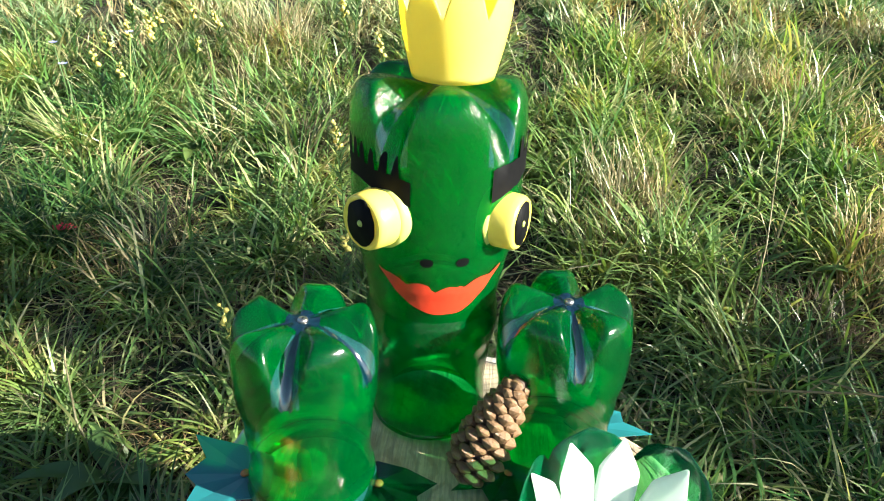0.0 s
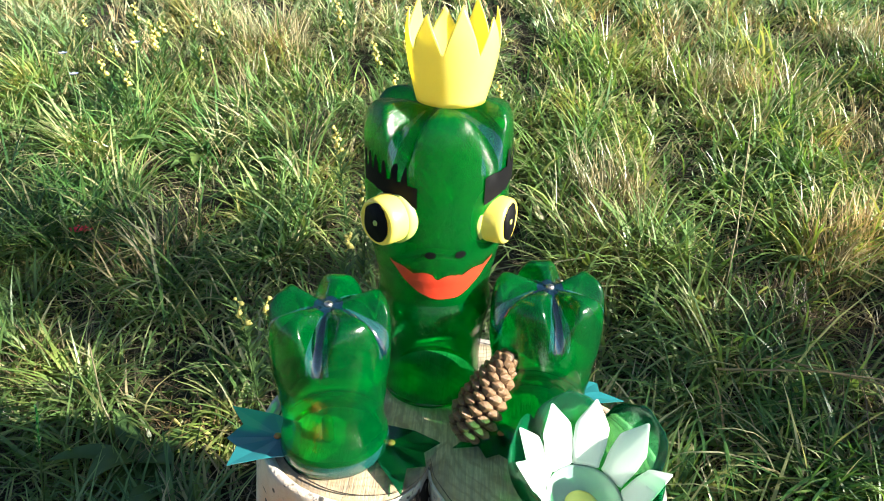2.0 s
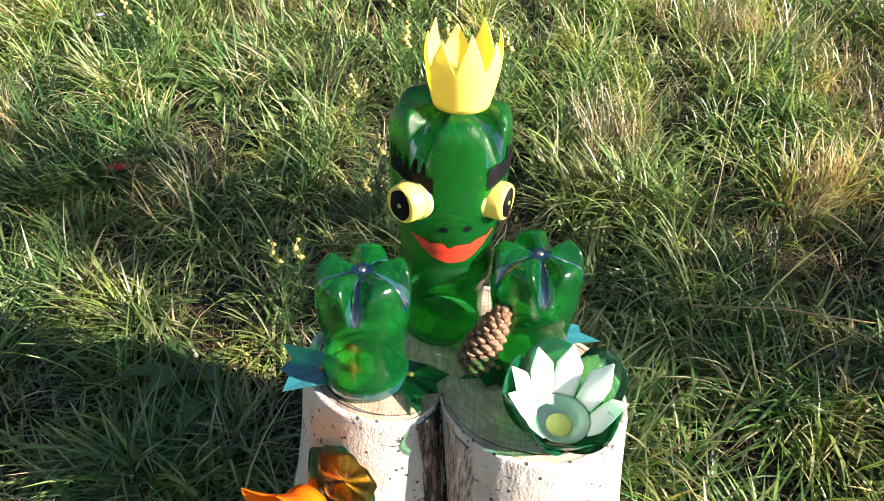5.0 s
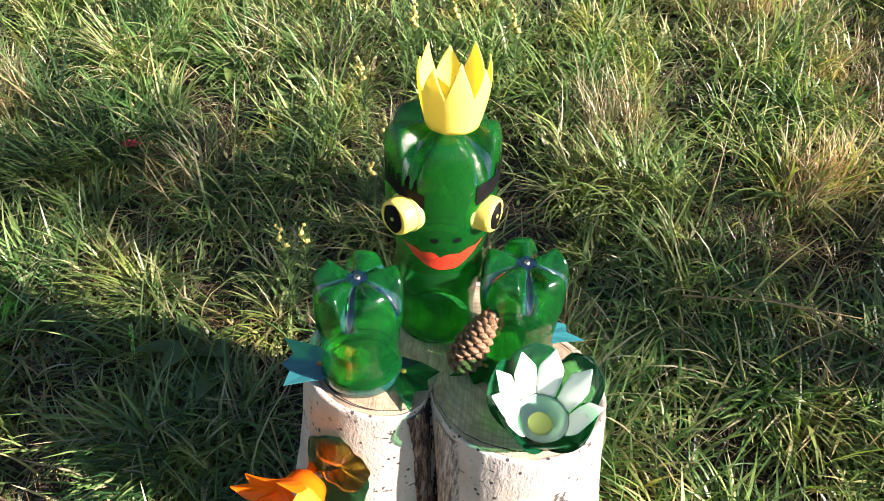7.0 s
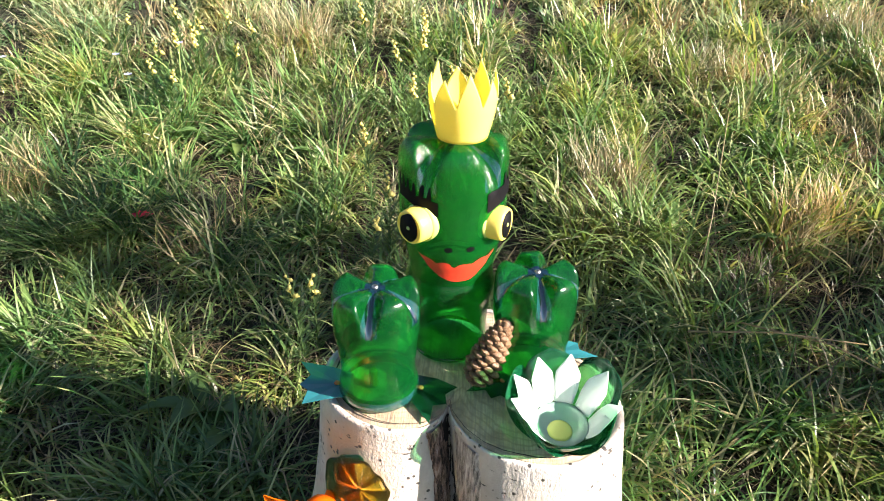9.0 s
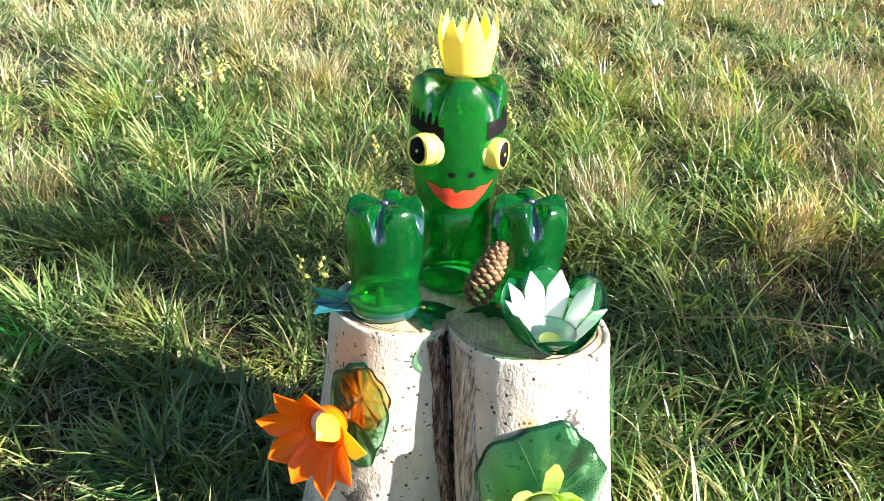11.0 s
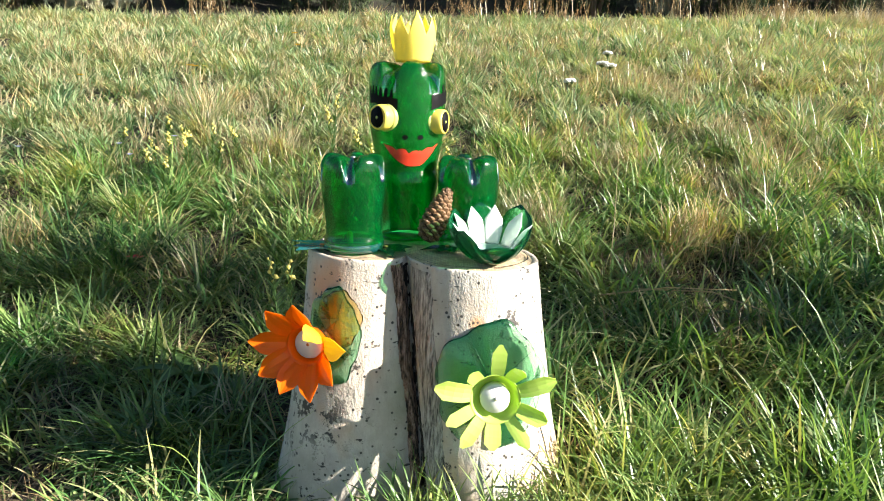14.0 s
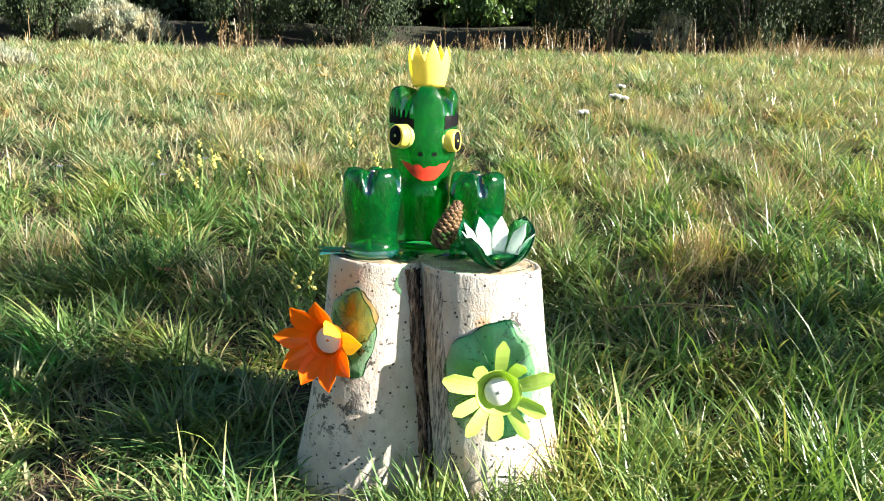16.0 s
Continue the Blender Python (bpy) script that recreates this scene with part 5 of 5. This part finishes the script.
# ---------------------------------------------------------------- shrubs and dry weeds along the far edge
def shrub(place, size, leaf, count, material, label, seed, name="shrub", up=0.3, stems=9):
    """Woody stems that fork, and thousands of small leaves in uneven clumps about their ends."""
    rng = np.random.default_rng(seed)
    x, y = place
    ob = thing(name, (x, y, float(ground_z(x, y)) - 0.02), label, "shrub", "shrubs")
    ends = []
    for k in range(stems):
        a = 2 * math.pi * k / stems + rng.uniform(-0.4, 0.4)
        top = Vector((size[0] * 0.75 * math.cos(a) * rng.uniform(0.3, 1), size[1] * 0.75 * math.sin(a) * rng.uniform(0.3, 1), size[2] * rng.uniform(0.45, 0.95)))
        midp = Vector((top.x * 0.35, top.y * 0.35, top.z * 0.5))
        part("stem", tube([(0.05 * math.cos(a), 0.05 * math.sin(a), 0), midp, top], [0.022, 0.014, 0.005], 6), WOODY, ob)
        ends += [top, (top + midp) / 2]
    clumps = []
    for k in range(70):
        u = rng.normal(0, 1, 3)
        u /= np.linalg.norm(u)
        r = rng.uniform(0.55, 1.0) * (1 + 0.2 * math.sin(5 * u[0] + seed) * math.cos(4 * u[2]))
        clumps.append((u[0] * size[0] * r, u[1] * size[1] * r, max(0.06, size[2] * 0.52 + u[2] * size[2] * 0.52 * r)))
    clumps = np.array(clumps + [tuple(e) for e in ends])
    c = clumps[rng.integers(0, len(clumps), count)] + rng.normal(0, 1, (count, 3)) * np.array([size[0], size[1], size[2]]) * 0.07
    c[:, 2] = np.maximum(c[:, 2], 0.02)
    leaves = blade_mesh("leaves", c, rng.uniform(-math.pi, math.pi, count), rng.uniform(0.0, 1.5, count) * (1 - up), rng.uniform(-0.4, 0.8, count), rng.uniform(0.6, 1.3, count) * leaf[0], rng.uniform(0.7, 1.2, count) * leaf[1], 2, material, "", rng.uniform(-1.5, 1.5, count))
    leaves.parent = ob
    del leaves["category"], leaves["kind"]
    return ob


DARK = "dark evergreen shrub with dense small leaves behind the meadow"
for i, (x, y, sx, sy, sz) in enumerate(((-5.0, 5.75, 0.6, 0.6, 0.9), (-4.02, 5.7, 0.46, 0.42, 0.75), (-2.05, 5.75, 0.60, 0.50, 1.0), (-1.05, 5.75, 0.68, 0.50, 1.1), (0.95, 5.85, 0.30, 0.30, 0.8), (1.45, 5.7, 0.60, 0.50, 1.0), (2.75, 5.7, 0.70, 0.55, 1.05), (3.85, 5.8, 0.70, 0.6, 1.1), (4.9, 6.1, 0.7, 0.6, 1.1))):
    shrub((x, y), (sx, sy, sz), (0.034, 0.013), 16000, SHRUB_LEAF, DARK, 200 + i)
shrub((0.30, 6.75), (0.60, 0.40, 0.6), (0.055, 0.03), 7000, FRESH_LEAF, "fresh green leafy shrub behind the meadow", 230)
shrub((2.08, 5.75), (0.22, 0.2, 0.45), (0.05, 0.006), 3000, GREY_LEAF, "small silvery grey plant between dark shrubs", 234, "silver_shrub", 0.4, 5)
shrub((-3.28, 5.66), (0.44, 0.30, 0.40), (0.040, 0.008), 20000, GREY_LEAF, "low dense silvery grey shrub at the meadow's edge", 231, "silver_shrub", 0.4)
shrub((-4.75, 5.15), (0.36, 0.30, 0.36), (0.05, 0.007), 7000, GREY_LEAF, "low dense silvery grey shrub at the meadow's edge", 232, "silver_shrub", 0.4)
shrub((-3.05, 3.60), (0.17, 0.15, 0.16), (0.05, 0.005), 3500, GREY_LEAF, "pale feathery plant in the meadow", 233, "silver_shrub", 0.5, 5)
# a low dense row fills the gaps between the stems
for x in range(-6, 7):
    shrub((x * 0.95, 7.45), (0.8, 0.35, 0.55), (0.14, 0.10), 3000, SHRUB_LEAF, "low dense evergreen shrub behind the shrub row", 320 + x)
for x in (-5.2, -3.9, -2.2, -1.0, 1.5, 2.6, 3.8, 5.0):
    shrub((x, 6.75), (0.75, 0.40, 0.80), (0.11, 0.07), 4000, SHRUB_LEAF, "low dense evergreen shrub behind the shrub row", 290 + int(x * 2))
# a taller row behind closes the view
for i in range(9):
    shrub((-6.4 + 1.6 * i, 8.2), (1.05, 0.7, 2.2), (0.36, 0.24), 5500, SHRUB_LEAF, "tall dark evergreen shrub behind the shrub row", 260 + i)
for i in range(8):
    shrub((-5.6 + 1.6 * i, 9.7), (1.1, 0.6, 2.4), (0.40, 0.28), 4000, SHRUB_LEAF, "tall dark evergreen shrub behind the shrub row", 350 + i)
for i in range(8):
    shrub((-7.0 + 2.0 * i, 11.2), (1.5, 0.6, 2.2), (0.50, 0.40), 3000, SHRUB_LEAF, "tall dark evergreen shrub behind the shrub row", 380 + i)
# brown seed stalks before the shrubs
p = np.concatenate([np.stack([RNG.choice([0.15, 0.3, 0.75, 0.85, 1.1, 1.2, 1.9, 2.1, 2.6, 2.9, 3.0, 4.1, 4.3, 4.5], 300) + RNG.normal(0, 0.10, 300), RNG.normal(5.1, 0.14, 300)], 1), np.stack([RNG.uniform(-4.5, 0.0, 40), RNG.normal(5.2, 0.12, 40)], 1), np.stack([RNG.normal(-2.0, 0.07, 36), RNG.normal(5.05, 0.08, 36)], 1)])
k = len(p)
lean_way, high = RNG.uniform(-math.pi, math.pi, k), RNG.uniform(0.12, 0.42, k) * RNG.uniform(0.6, 1.0, k)
tilt = np.abs(RNG.normal(0, 0.26, k))
blade_mesh("dry_weeds", np.concatenate([p, ground_z(p[:, 0], p[:, 1])[:, None]], 1), lean_way, tilt, RNG.uniform(0.0, 0.4, k), high, RNG.uniform(0.003, 0.007, k), 4, DRY_STALK, "brown dried seed stalks along the far edge of the meadow", None, "dry weeds")
# seed heads and withered leaves along each stalk
up = np.repeat(RNG.uniform(0.5, 1.0, k), 11) * RNG.uniform(0.55, 1.0, k * 11)
q = np.repeat(np.concatenate([p, ground_z(p[:, 0], p[:, 1])[:, None]], 1), 11, 0)
hh, tt, ww = np.repeat(high, 11) * up, np.repeat(tilt, 11) + 0.1, np.repeat(lean_way, 11)
q = q + np.stack([hh * np.sin(tt) * np.cos(ww), hh * np.sin(tt) * np.sin(ww), hh * np.cos(tt)], 1) + RNG.normal(0, 0.008, (k * 11, 3))
blade_mesh("dry_seed_heads", q, RNG.uniform(-math.pi, math.pi, k * 11), RNG.uniform(0.0, 1.6, k * 11), RNG.uniform(-0.3, 0.5, k * 11), RNG.uniform(0.012, 0.035, k * 11), RNG.uniform(0.003, 0.008, k * 11), 2, DRY_STALK, "brown dried seed heads along the far edge of the meadow", None, "dry weeds")


# ---------------------------------------------------------------- unseen young tree, added to throw dappled shade over the grass
def young_tree(place, crown, size, slant, count, seed):
    rng = np.random.default_rng(seed)
    x, y = place
    g = float(ground_z(x, y))
    ob = thing("young_tree", (x, y, g), "unseen slender young tree with a loose leafy crown, added to shade the meadow", "tree")
    top = Vector((crown[0] - x, crown[1] - y, crown[2] - g))
    part("trunk", tube([(0, 0, -0.05), tuple(top * 0.35 + Vector((0.03, 0.0, 0))), tuple(top * 0.7), tuple(top + Vector((0, 0, size[2] * 0.6)))], [0.032, 0.026, 0.018, 0.006], 10), WOODY, ob)
    ends = []
    for k in range(16):
        a, f = k * 2.4, 0.62 + 0.42 * k / 16
        root = top * f
        end = Vector((top.x + size[0] * (1.5 - k / 15) * math.cos(a) * rng.uniform(0.6, 1.0), top.y + size[1] * (1.5 - k / 15) * math.sin(a) * rng.uniform(0.6, 1.0), top.z + size[2] * (1.7 * (k / 15) - 0.85)))
        end += Vector((slant[0], slant[1], 0)) * (0.5 - k / 15)
        part("limb", tube([root, (root + end) / 2 + Vector((0, 0, 0.03)), end], [0.010, 0.006, 0.002], 6), WOODY, ob)
        ends += [end, (root + end) / 2]
    ends = np.array([tuple(e) for e in ends])
    c = ends[rng.integers(0, len(ends), count)] + rng.normal(0, 0.085, (count, 3))
    leaves = blade_mesh("leaves", c, rng.uniform(-math.pi, math.pi, count), rng.uniform(0.4, 2.4, count), rng.uniform(-0.4, 0.6, count), rng.uniform(0.04, 0.075, count), rng.uniform(0.025, 0.045, count), 3, SHRUB_LEAF, "", rng.uniform(-1.0, 1.0, count))
    leaves.parent = ob
    del leaves["category"], leaves["kind"]


# the added tree stands out of view, placed by where its shade falls
ahead = Vector((SUN_FROM.x, SUN_FROM.y)).normalized()
tree_xy = ahead * 4.0 + Vector((-ahead.y, ahead.x)) * 0.42
tree_z = (0.13 + SUN_FROM.z * 4.0) / math.sqrt(1 - SUN_FROM.z ** 2)
young_tree(tuple(tree_xy), (tree_xy.x, tree_xy.y, tree_z), (0.25, 0.25, 0.66), Vector((-ahead.y, ahead.x)) * 0.12, 1350, 77)
